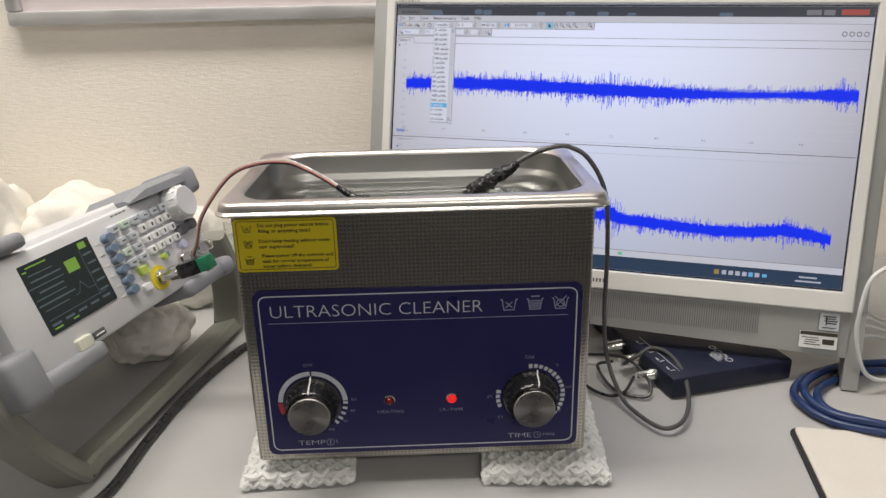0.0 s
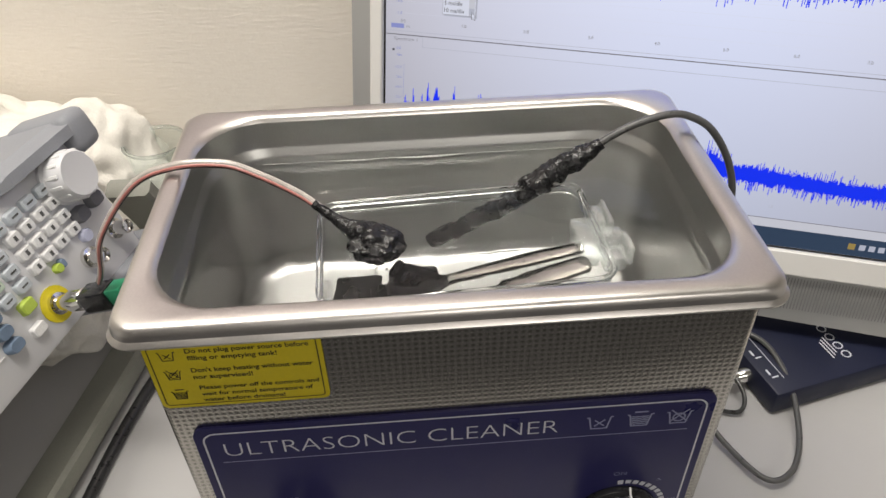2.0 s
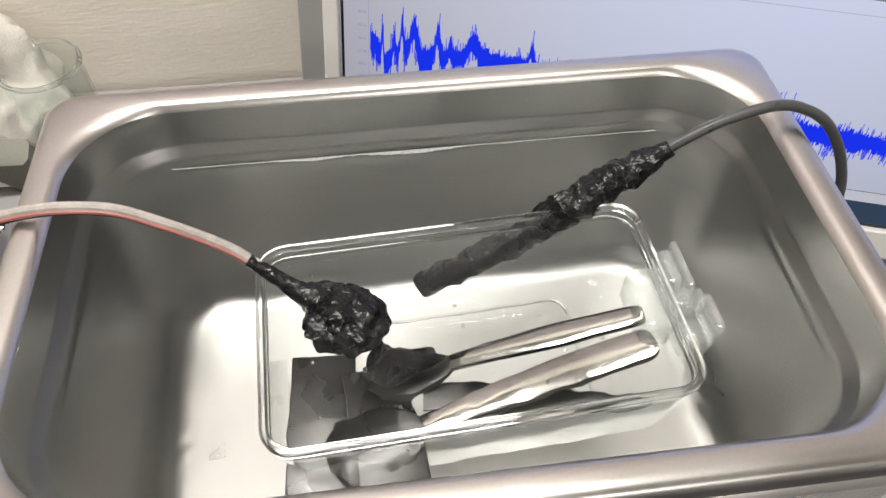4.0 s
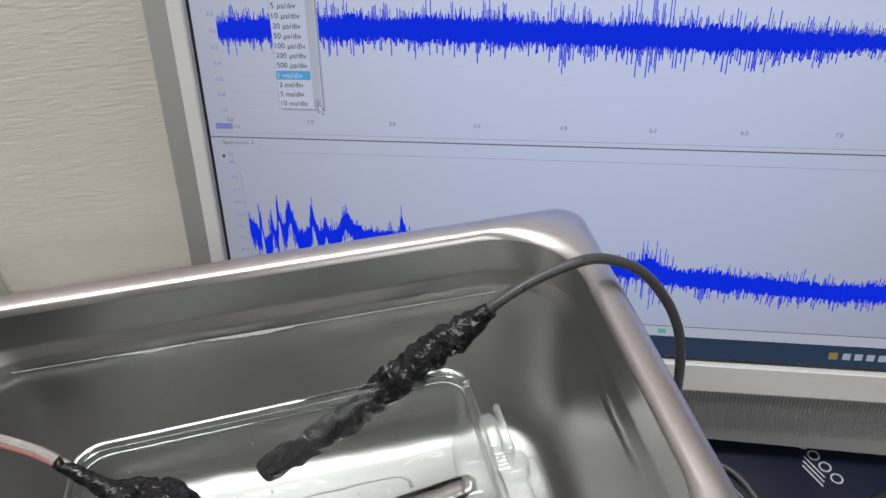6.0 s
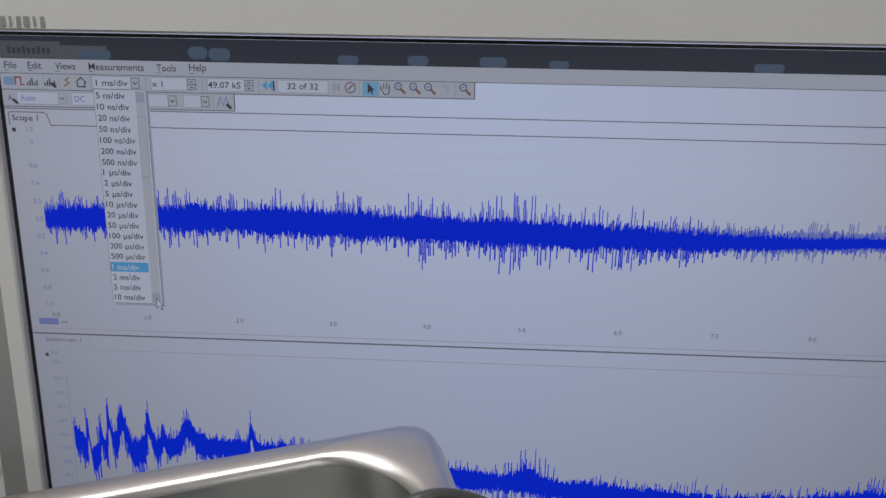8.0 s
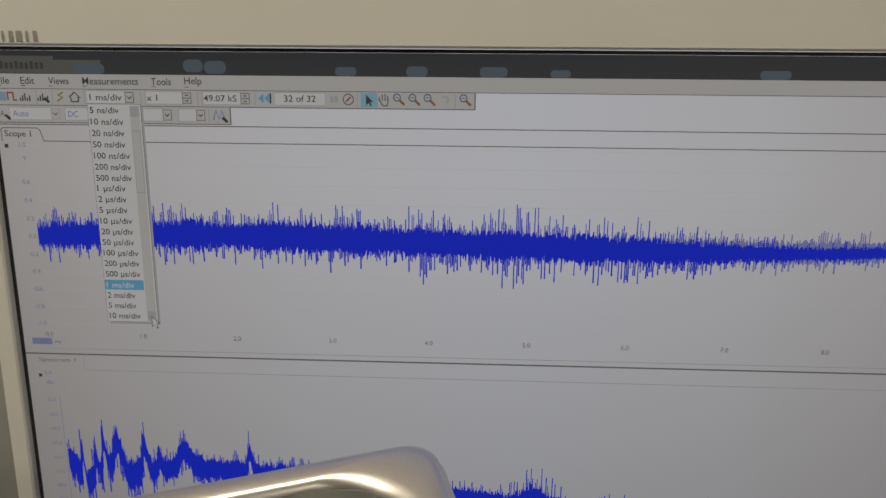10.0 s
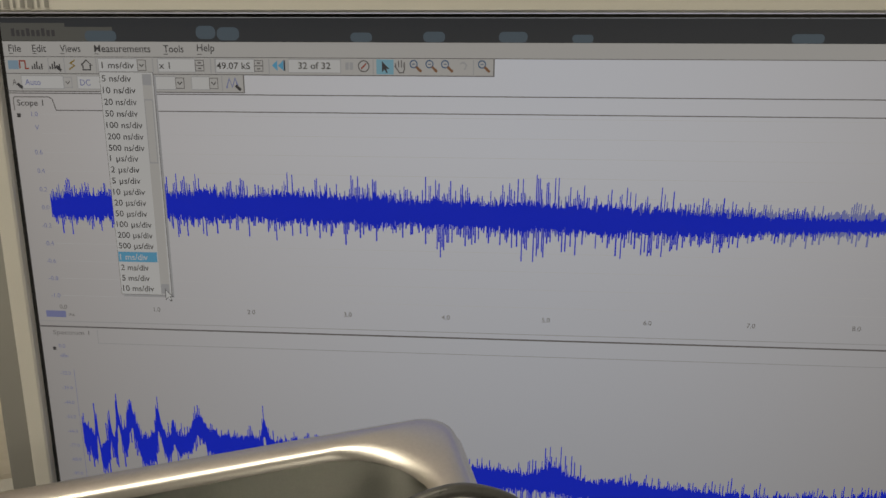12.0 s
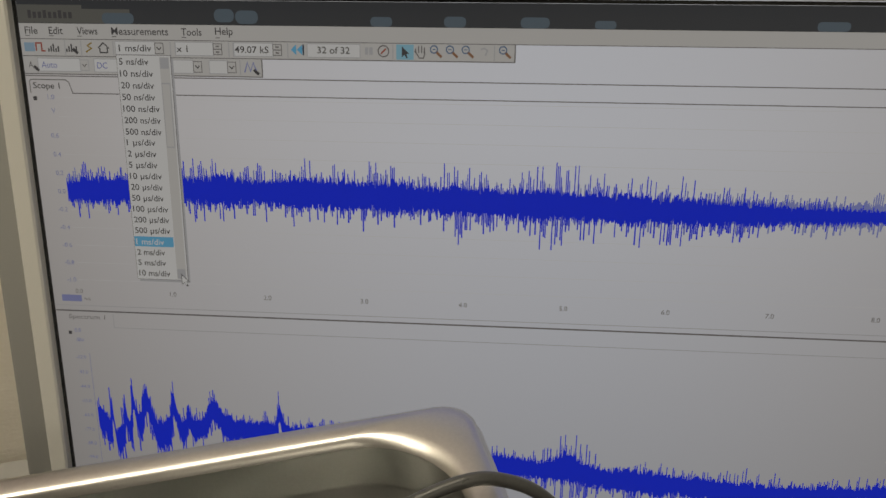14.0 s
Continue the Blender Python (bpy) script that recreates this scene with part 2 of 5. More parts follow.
def thing(name, m, label, category, group="", kind=""):
    ob = new(name)
    ob.empty_display_size = 0.02
    ob.matrix_basis = m
    return tagged(ob, label, category, group, kind)


def setting(name, bm, material, label, category, smooth=False):
    return tagged(part(name, bm, material, smooth=smooth), label, category, kind="structure")


def box(x0, x1, y0, y1, z0, z1, bevel=0.0, seg=2, bm=None):
    own = bm is None
    t = bmesh.new()
    r = bmesh.ops.create_cube(t, size=1)
    bmesh.ops.scale(t, vec=(x1 - x0, y1 - y0, z1 - z0), verts=t.verts)
    bmesh.ops.translate(t, vec=((x0 + x1) / 2, (y0 + y1) / 2, (z0 + z1) / 2), verts=t.verts)
    if bevel:
        bmesh.ops.bevel(t, geom=t.edges[:], offset=bevel, segments=seg, affect="EDGES", profile=0.5)
    if own:
        return t
    me = bpy.data.meshes.new("tmp")
    t.to_mesh(me)
    t.free()
    bm.from_mesh(me)
    bpy.data.meshes.remove(me)
    return bm


def rrect(w, d, r, n=6, cx=0.0, cy=0.0):
    """Corner-rounded rectangle as a list of (x, y), counter-clockwise."""
    pts = []
    for k, (sx, sy) in enumerate(((1, 1), (-1, 1), (-1, -1), (1, -1))):
        for i in range(n + 1):
            a = math.pi / 2 * (k + i / n)
            pts.append((cx + sx * (w / 2 - r) + r * math.cos(a), cy + sy * (d / 2 - r) + r * math.sin(a)))
    return pts


def loft(loops, cap0=True, cap1=True, close=True, bm=None):
    """Skin between loops of equal length (lists of 3D points)."""
    bm = bm or bmesh.new()
    rings = [[bm.verts.new(p) for p in lp] for lp in loops]
    n = len(rings[0])
    for a, b in zip(rings, rings[1:]):
        for i in range(n if close else n - 1):
            j = (i + 1) % n
            bm.faces.new((a[i], a[j], b[j], b[i]))
    if cap0:
        bm.faces.new(rings[0][::-1])
    if cap1:
        bm.faces.new(rings[-1])
    return bm


def lathe(profile, n=40, bm=None, cap0=True, cap1=True):
    """Turned shape round z from (radius, z) pairs."""
    return loft([[(r * math.cos(2 * math.pi * i / n), r * math.sin(2 * math.pi * i / n), z) for i in range(n)] for r, z in profile], cap0, cap1, bm=bm)


def smooth_line(pts, per=10):
    """Catmull-Rom points through the given ones."""
    P = [Vector(p) for p in pts]
    P = [2 * P[0] - P[1]] + P + [2 * P[-1] - P[-2]]
    out = []
    for i in range(1, len(P) - 2):
        a, b, c, d = P[i - 1:i + 3]
        for k in range(per):
            t = k / per
            out.append(0.5 * (2 * b + (c - a) * t + (2 * a - 5 * b + 4 * c - d) * t * t + (3 * b - a - 3 * c + d) * t ** 3))
    out.append(P[-2])
    return out


def tube(pts, radius, n=10, per=10, bm=None, raw=False, lump=0.0, seed=0.0):
    """A round bar along a smooth line; radius is a number or a function of 0..1."""
    line = [Vector(p) for p in pts] if raw else smooth_line(pts, per)
    loops, up = [], Vector((0, 0, 1))
    for i, p in enumerate(line):
        d = (line[min(i + 1, len(line) - 1)] - line[max(i - 1, 0)]).normalized()
        if i == 0:
            up = d.orthogonal().normalized()
        u = (up - d * up.dot(d)).normalized()
        v = d.cross(u)
        up = u
        r = radius(i / (len(line) - 1)) if callable(radius) else radius
        ring = []
        for k in range(n):
            a = 2 * math.pi * k / n
            w = u * math.cos(a) + v * math.sin(a)
            q = r
            if lump:
                q *= 1 + lump * noise.noise((p + w * r) * 170 + Vector((seed, 0, 0))) + 0.5 * lump * noise.noise((p + w * r) * 420)
            ring.append(p + w * q)
        loops.append(ring)
    return loft(loops, bm=bm)


def sheet(w, h, r=0.0, z=0.0, cx=0.0, cy=0.0, bm=None, n=5):
    """Thin film in the xz plane at y = z (facing -y)."""
    bm = bm or bmesh.new()
    pts = rrect(w, h, r, n, cx, cy) if r else [(cx + w / 2, cy + h / 2), (cx - w / 2, cy + h / 2), (cx - w / 2, cy - h / 2), (cx + w / 2, cy - h / 2)]
    bm.faces.new([bm.verts.new((x, z, y)) for x, y in reversed(pts)])
    return bm


def film(w, h, r, y, t, cx=0.0, cz=0.0, n=5):
    """A thin plate with rounded corners standing in the xz plane, from y back to y + t."""
    pts = rrect(w, h, r, n, cx, cz)[::-1]
    return loft([[(x, y + t, z) for x, z in pts], [(x, y, z) for x, z in pts]])


def ringframe(w, h, r, line, y, t, cx=0.0, cz=0.0, n=5):
    """A closed printed line following a rounded rectangle."""
    a, b = rrect(w, h, r, n, cx, cz), rrect(w - 2 * line, h - 2 * line, max(r - line, 0.0002), n, cx, cz)
    bm = bmesh.new()
    A, B = [bm.verts.new((x, y, z)) for x, z in a], [bm.verts.new((x, y, z)) for x, z in b]
    for i in range(len(A)):
        j = (i + 1) % len(A)
        bm.faces.new((A[j], A[i], B[i], B[j]))
    return bm


def words(text, size, x, z, y, align="LEFT", stretch=1.0, extrude=0.0, bold=0.0):
    """Lettering that stands in the xz plane facing -y, as a bmesh."""
    c = bpy.data.curves.new("text", "FONT")
    c.body, c.size, c.align_x, c.align_y, c.extrude, c.offset, c.resolution_u = text, size, align, "CENTER", extrude, bold, 3
    ob = bpy.data.objects.new("text", c)
    me = bpy.data.meshes.new_from_object(ob)
    bm = bmesh.new()
    bm.from_mesh(me)
    bpy.data.objects.remove(ob)
    bpy.data.curves.remove(c)
    bpy.data.meshes.remove(me)
    for v in bm.verts:
        v.co = Vector((x + v.co.x * stretch, y - v.co.z, z + v.co.y))
    return bm


def bars(rows, y, bm=None):
    """Flat bars (cx, cz, w, h) in the xz plane, facing -y."""
    bm = bm or bmesh.new()
    for cx, cz, w, h in rows:
        sheet(w, h, 0, y, cx, cz, bm)
    return bm


# ---- the room ----
setting("floor", box(-2.2, 2.2, -2.9, 0.6, -0.76, -0.72), CARPET, "dark grey office floor carpet", "floor")
setting("ceiling", box(-2.2, 2.2, -2.9, 0.6, 1.68, 1.74), PAINT, "white painted office ceiling", "ceiling")
setting("wall_north", box(-2.2, 2.2, 0.46, 0.58, -0.72, 1.68), WALLPAPER, "cream textured wallpaper wall behind the desk", "wall")
setting("wall_south", box(-2.2, 2.2, -3.0, -2.9, -0.72, 1.68), DIMPAINT, "plain grey office wall", "wall")
setting("wall_west", box(-2.3, -2.2, -2.9, 0.46, -0.72, 1.68), PAINT, "plain white office wall", "wall")
setting("wall_east", box(2.2, 2.3, -2.9, 0.46, -0.72, 1.68), PAINT, "plain white office wall", "wall")

# desk
desk = thing("desk", pose(0, 0, 0), "pale grey laminate office desk against the wall", "desk")
part("desktop", box(-0.85, 0.95, -0.085, 0.455, -0.028, 0.0, 0.003), DESK, desk)
for lx in (-0.82, 0.92):
    part("leg", box(lx - 0.02, lx + 0.02, -0.06, 0.42, -0.72, -0.028, 0.002), SILVER, desk)

# framed board on the wall
board = thing("framed_board", pose(-0.07, 0.46, 0.33), "pale pink poster board in an aluminium frame on the wall", "board")
part("sheet", box(-0.395, 0.9, -0.006, -0.001, 0.012, 0.6), PAPER, board)
part("frame", box(-0.41, 0.92, -0.016, -0.001, 0.0, 0.0165, 0.003), ALUFRAME, board, "brushed aluminium lower rail")
part("frame", box(-0.41, -0.394, -0.016, -0.001, 0.0165, 0.62, 0.003), ALUFRAME, board)
part("frame", box(-0.41, 0.92, -0.016, -0.001, 0.62, 0.636, 0.003), ALUFRAME, board)
part("frame", box(0.904, 0.92, -0.016, -0.001, 0.0165, 0.62, 0.003), ALUFRAME, board)

# ---- ultrasonic cleaner ----
H = 0.229
CY = 0.0765
cleaner = thing("ultrasonic_cleaner", pose(0, 0, 0), "stainless steel ultrasonic cleaner with blue front panel on foam pads", "ultrasonic cleaner")


def level(w, d, r, z, n=8, cy=CY):
    return [(x, y, z) for x, y in rrect(w, d, r, n, 0, cy)]


TY = 0.0805


def rim(w, d, r, z):
    """A level of the deep-drawn tank, whose middle lies a little behind that of the housing."""
    return level(w + 0.0028, d + 0.0032, r, z, 10, TY)


part("body", loft([level(w, d, r, z, 3, 0.0795) for w, d, r, z in ((0.2440, 0.1530, 0.003, 0.0240), (0.2492, 0.1578, 0.003, 0.0235), (0.2504, 0.1590, 0.003, 0.0245), (0.2504, 0.1590, 0.003, 0.2210), (0.2488, 0.1574, 0.002, 0.2210), (0.2488, 0.1574, 0.002, 0.0260))]), DIMPLED, cleaner, "embossed stainless housing")
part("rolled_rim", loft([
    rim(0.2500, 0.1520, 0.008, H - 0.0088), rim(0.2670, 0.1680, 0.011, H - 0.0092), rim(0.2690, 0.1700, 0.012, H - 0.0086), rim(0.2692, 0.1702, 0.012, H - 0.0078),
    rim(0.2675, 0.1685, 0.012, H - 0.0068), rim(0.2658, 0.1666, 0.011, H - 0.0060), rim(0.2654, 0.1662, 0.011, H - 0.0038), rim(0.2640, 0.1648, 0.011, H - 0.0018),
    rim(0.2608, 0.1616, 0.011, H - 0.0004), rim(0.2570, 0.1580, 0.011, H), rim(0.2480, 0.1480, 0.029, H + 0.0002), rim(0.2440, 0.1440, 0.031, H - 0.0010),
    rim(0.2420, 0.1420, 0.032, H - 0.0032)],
    cap0=False, cap1=False), RIMSTEEL, cleaner, "rolled steel rim, coloured brighter than the tank")
part("tank", loft([
    rim(0.2420, 0.1420, 0.032, H - 0.0032), rim(0.2412, 0.1412, 0.032, H - 0.0175), rim(0.2402, 0.1402, 0.032, H - 0.0190), rim(0.2362, 0.1362, 0.032, H - 0.0222),
    rim(0.2350, 0.1350, 0.032, H - 0.0242), rim(0.2260, 0.1260, 0.030, 0.110), rim(0.2240, 0.1240, 0.029, 0.099), rim(0.2200, 0.1200, 0.027, 0.093),
    rim(0.2120, 0.1120, 0.024, 0.0895), rim(0.2000, 0.1000, 0.02, 0.0885)],
    cap0=False), STEEL, cleaner, "brushed steel tank")
part("control_panel", film(0.2345, 0.1345, 0.006, -0.0012, 0.0014, 0.001, 0.0968), BLUE, cleaner, "dark blue printed front panel")
part("panel_line", ringframe(0.2275, 0.1275, 0.006, 0.0009, -0.0014, 0, 0.001, 0.0968), PRINT, cleaner)


def fitted(text, x0, x1, z, height, y, bold=0.0):
    bm = words(text, height / 0.72, 0, 0, 0, bold=bold)
    xs = [v.co.x for v in bm.verts]
    a, b = min(xs), max(xs)
    zs = [v.co.z for v in bm.verts]
    mid = (min(zs) + max(zs)) / 2
    for v in bm.verts:
        v.co = Vector((x0 + (v.co.x - a) / (b - a) * (x1 - x0), y, z + v.co.z - mid))
    return bm


YP = -0.00145
part("lettering", fitted("ULTRASONIC CLEANER", -0.1045, 0.0465, 0.1482, 0.0098, YP, -0.00024), PRINT, cleaner, "white capital letters")
part("printed_line", bars([(0.0005, 0.1392, 0.215, 0.0005)], YP), PALEPRINT, cleaner)
for text, x0, x1, z, hgt in (("TEMP", -0.0935, -0.0735, 0.0393, 0.0042), ("TIME", 0.0655, 0.0835, 0.0393, 0.0042), ("MIN", 0.0925, 0.1010, 0.0393, 0.0026),
                             ("HEATNG", -0.0325, -0.0130, 0.0640, 0.0026), ("UL-TIME", 0.0140, 0.0320, 0.0640, 0.0026), ("OFF", -0.0852, -0.0778, 0.1052, 0.0026),
                             ("ON", 0.0775, 0.0840, 0.1060, 0.0030), ("30", -0.0520, -0.0478, 0.0757, 0.0022), ("40", -0.0535, -0.0495, 0.0660, 0.0022),
                             ("50", -0.0590, -0.0550, 0.0575, 0.0022), ("60", -0.0700, -0.0655, 0.0505, 0.0022), ("5", 0.1005, 0.1025, 0.0985, 0.0022),
                             ("10", 0.1090, 0.1130, 0.0800, 0.0022), ("15", 0.1010, 0.1050, 0.0605, 0.0022), ("20", 0.0795, 0.0835, 0.0480, 0.0022),
                             ("25", 0.0575, 0.0615, 0.0560, 0.0022), ("30", 0.0495, 0.0535, 0.0740, 0.0022)):
    part("lettering", fitted(text, x0, x1, z, hgt, YP, -0.00012 if hgt > 0.004 else -0.00004), PALEPRINT if hgt < 0.004 else PRINT, cleaner)


def stroke(bm, pts, w, y):
    """A printed line of width w through points (x, z), as one strip with mitred bends."""
    pairs = []
    for i, (x, z) in enumerate(pts):
        ends = [(pts[k], pts[k + 1]) for k in (i - 1, i) if 0 <= k < len(pts) - 1]
        nx = nz = 0.0
        for (x0, z0), (x1, z1) in ends:
            ln = math.hypot(x1 - x0, z1 - z0) or 1
            nx, nz = nx - (z1 - z0) / ln, nz + (x1 - x0) / ln
        ln = math.hypot(nx, nz) or 1
        q = w / 2 * min(1.6, len(ends) / ln)
        pairs.append((bm.verts.new((x + nx / ln * q, y, z + nz / ln * q)), bm.verts.new((x - nx / ln * q, y, z - nz / ln * q))))
    for (a, b), (c, d) in zip(pairs, pairs[1:]):
        f = bm.faces.new((a, c, d, b))
        f.normal_update()
        if f.normal.y > 0:
            f.normal_flip()
    return bm


def basin_symbol(cx, cz, s, y, kind):
    bm = bmesh.new()
    w = s * 0.075
    stroke(bm, [(cx - s * 0.62, cz + s * 0.40), (cx - s * 0.50, cz + s * 0.38), (cx - s * 0.36, cz - s * 0.42), (cx + s * 0.36, cz - s * 0.42), (cx + s * 0.50, cz + s * 0.38), (cx + s * 0.62, cz + s * 0.40)], w, y)
    if kind == 0:
        stroke(bm, [(cx - s * 0.24, cz - s * 0.25), (cx + s * 0.24, cz + s * 0.2)], w, y)
        stroke(bm, [(cx + s * 0.24, cz - s * 0.25), (cx - s * 0.24, cz + s * 0.2)], w, y)
    elif kind == 1:
        for k in range(5):
            zz = cz + s * (0.24 - 0.13 * k)
            stroke(bm, [(cx - s * 0.44 + i * s * 0.11, zz + (s * 0.025 if i % 2 else -s * 0.025)) for i in range(9)], w * 0.8, y)
        stroke(bm, [(cx - s * 0.3, cz + s * 0.58), (cx + s * 0.32, cz + s * 0.58)], w * 1.4, y)
    else:
        stroke(bm, [(cx + s * 0.28 * math.cos(a * math.pi / 8), cz + s * 0.28 * math.sin(a * math.pi / 8)) for a in range(17)], w, y)
        stroke(bm, [(cx - s * 0.42, cz - s * 0.32), (cx + s * 0.42, cz + s * 0.55)], w, y)
        stroke(bm, [(cx + s * 0.42, cz - s * 0.32), (cx - s * 0.42, cz + s * 0.55)], w, y)
    return bm


for k, x in enumerate((0.0655, 0.0842, 0.1025)):
    part("printed_symbol", basin_symbol(x, 0.1485, 0.0100, YP, k), PALEPRINT, cleaner)
bm = stroke(bmesh.new(), [(-0.0695 + 0.0028 * math.cos(a * math.pi / 8), 0.0393 + 0.0028 * math.sin(a * math.pi / 8)) for a in range(17)], 0.0004, YP)
stroke(bm, [(-0.0695, 0.0378), (-0.0695, 0.0410)], 0.0008, YP)
stroke(bm, [(-0.0650, 0.0410), (-0.0640, 0.0380)], 0.0005, YP)
part("printed_symbol", bm, PALEPRINT, cleaner)
bm = stroke(bmesh.new(), [(0.0880 + 0.0026 * math.cos(a * math.pi / 8), 0.0393 + 0.0026 * math.sin(a * math.pi / 8)) for a in range(17)], 0.0004, YP)
stroke(bm, [(0.0880, 0.0410), (0.0880, 0.0393), (0.0892, 0.0386)], 0.0004, YP)
part("printed_symbol", bm, PALEPRINT, cleaner)


def arc_band(cx, cz, r0, r1, a0, a1, y, n=40, bm=None):
    """Printed band of a circle; angles in degrees, clockwise from the top."""
    bm = bm or bmesh.new()
    P = []
    for i in range(n + 1):
        a = radians(a0 + (a1 - a0) * i / n)
        P.append((bm.verts.new((cx + r0 * math.sin(a), y, cz + r0 * math.cos(a))), bm.verts.new((cx + r1 * math.sin(a), y, cz + r1 * math.cos(a)))))
    for (a, b), (c, d) in zip(P, P[1:]):
        bm.faces.new((a, c, d, b))
    return bm


K1, K2 = (-0.0800, 0.0742), (0.0822, 0.0742)
part("dial_scale", arc_band(*K1, 0.0222, 0.0258, -88, -1.5, YP), PRINT, cleaner)
part("dial_scale", arc_band(*K1, 0.0222, 0.0258, 1.5, 88, YP), PRINT, cleaner)
part("dial_scale", arc_band(*K1, 0.0222, 0.0258, -112, -90, YP, 8), REDPRINT, cleaner)
for k in range(5):
    part("dial_tick", arc_band(*K1, 0.0222, 0.0258, 90 + k * 11, 95 + k * 11, YP, 2), PRINT, cleaner)
for k in range(31):
    a = -4 + k * 9.3
    if 150 < a < 240:
        continue
    bm = arc_band(*K2, 0.0229 if k % 5 else 0.0224, 0.0259, a, a + 6.6, YP, 3)
    part("dial_tick", bm, PRINT, cleaner)


def knob(cx, cz, turn):
    """Black fluted knob with a spun aluminium cap and a white pointer line; its axis is -y."""
    m = pose(cx, -0.0013, cz, 90, 0, 0) @ pose(0, 0, 0, 0, 0, turn)
    n = 72
    loops = []
    for r, z, fl in ((0.0208, 0.0, 0), (0.0212, 0.0015, 0), (0.0208, 0.0035, 0), (0.0190, 0.0045, 1), (0.0176, 0.0150, 1), (0.0168, 0.0162, 0), (0.0156, 0.0163, 0)):
        loops.append([((r + (0.0006 * math.cos(i * 2 * math.pi / 3) if fl else 0)) * math.cos(2 * math.pi * i / n), (r + (0.0006 * math.cos(i * 2 * math.pi / 3) if fl else 0)) * math.sin(2 * math.pi * i / n), z) for i in range(n)])
    kn = part("knob", loft(loops), BLACKPL, cleaner, "black fluted control knob", m=m)
    cap = part("cap", lathe([(0.0152, 0.0150), (0.0152, 0.0205), (0.0147, 0.0212), (0.004, 0.0208)], 64), ALU, kn, "spun aluminium cap")
    bm = bmesh.new()
    path = [(0.0218, 0.0016), (0.0197, 0.0047), (0.0184, 0.0150), (0.0170, 0.0166), (0.0155, 0.0167)]
    V = [(bm.verts.new((-0.00055, r + 0.0004, z + 0.0003)), bm.verts.new((0.00055, r + 0.0004, z + 0.0003))) for r, z in path]
    for (a, b), (c, d) in zip(V, V[1:]):
        bm.faces.new((a, b, d, c))
    part("pointer", bm, KEYWHITE, kn, "white pointer line")


knob(*K1, 0)
knob(*K2, -12)

for x, lit in ((-0.0232, False), (0.0232, True)):
    lamp = part("indicator_lamp", lathe([(0.0042, 0), (0.0042, 0.0012), (0.0036, 0.0018), (0.0032, 0.0014)], 28, cap0=False), CHROME, cleaner, "chromed indicator ring", m=pose(x, -0.0013, 0.0742, 90))
    part("lens", lathe([(0.0032, 0.0008), (0.0030, 0.0030), (0.0018, 0.0046), (0.0004, 0.0050)], 24), LEDON if lit else LEDOFF, lamp, "lit red lens" if lit else "dark red lens")

# warning label
part("warning_label", film(0.0700, 0.0388, 0.003, -0.0006, 0.0007, -0.0885, 0.1983), YELLOW, cleaner, "yellow printed warning label")
part("label_line", ringframe(0.0665, 0.0353, 0.002, 0.00045, -0.0008, 0, -0.0885, 0.1983), INK, cleaner)
for k, (a, b, z) in enumerate((("Do not plug power source before", "filling or emptying tank!", 0.2105), ("Don't keep heating without water", "nor supervised!", 0.1992))):
    part("label_text", fitted(a, -0.1070, (-0.0585, -0.0580)[k], z + 0.0020, 0.0026, -0.0008, 0.00006), INK, cleaner)
    part("label_text", fitted(b, -0.1070, (-0.0715, -0.0830)[k], z - 0.0021, 0.0026, -0.0008, 0.00006), INK, cleaner)
for a, x1, z in (("Please power off the controls and", -0.0570, 0.1905), ("wait for normal temperature of", -0.0600, 0.1865), ("water before drainage!", -0.0720, 0.1828)):
    part("label_text", fitted(a, -0.1060, x1, z, 0.0024, -0.0008, 0.00006), INK, cleaner)
for k, z in enumerate((0.2105, 0.1992, 0.1870)):
    part("label_symbol", basin_symbol(-0.1145, z, 0.0058, -0.0008, (0, 2, 1)[k]), INK, cleaner)
for fx in (-0.105, 0.105):
    for fy in (0.025, 0.13):
        part("foot", lathe([(0.009, 0), (0.0095, 0.002), (0.0085, 0.0115)], 24), RUBBER, cleaner, "black rubber foot", m=pose(fx, fy, 0.0125))

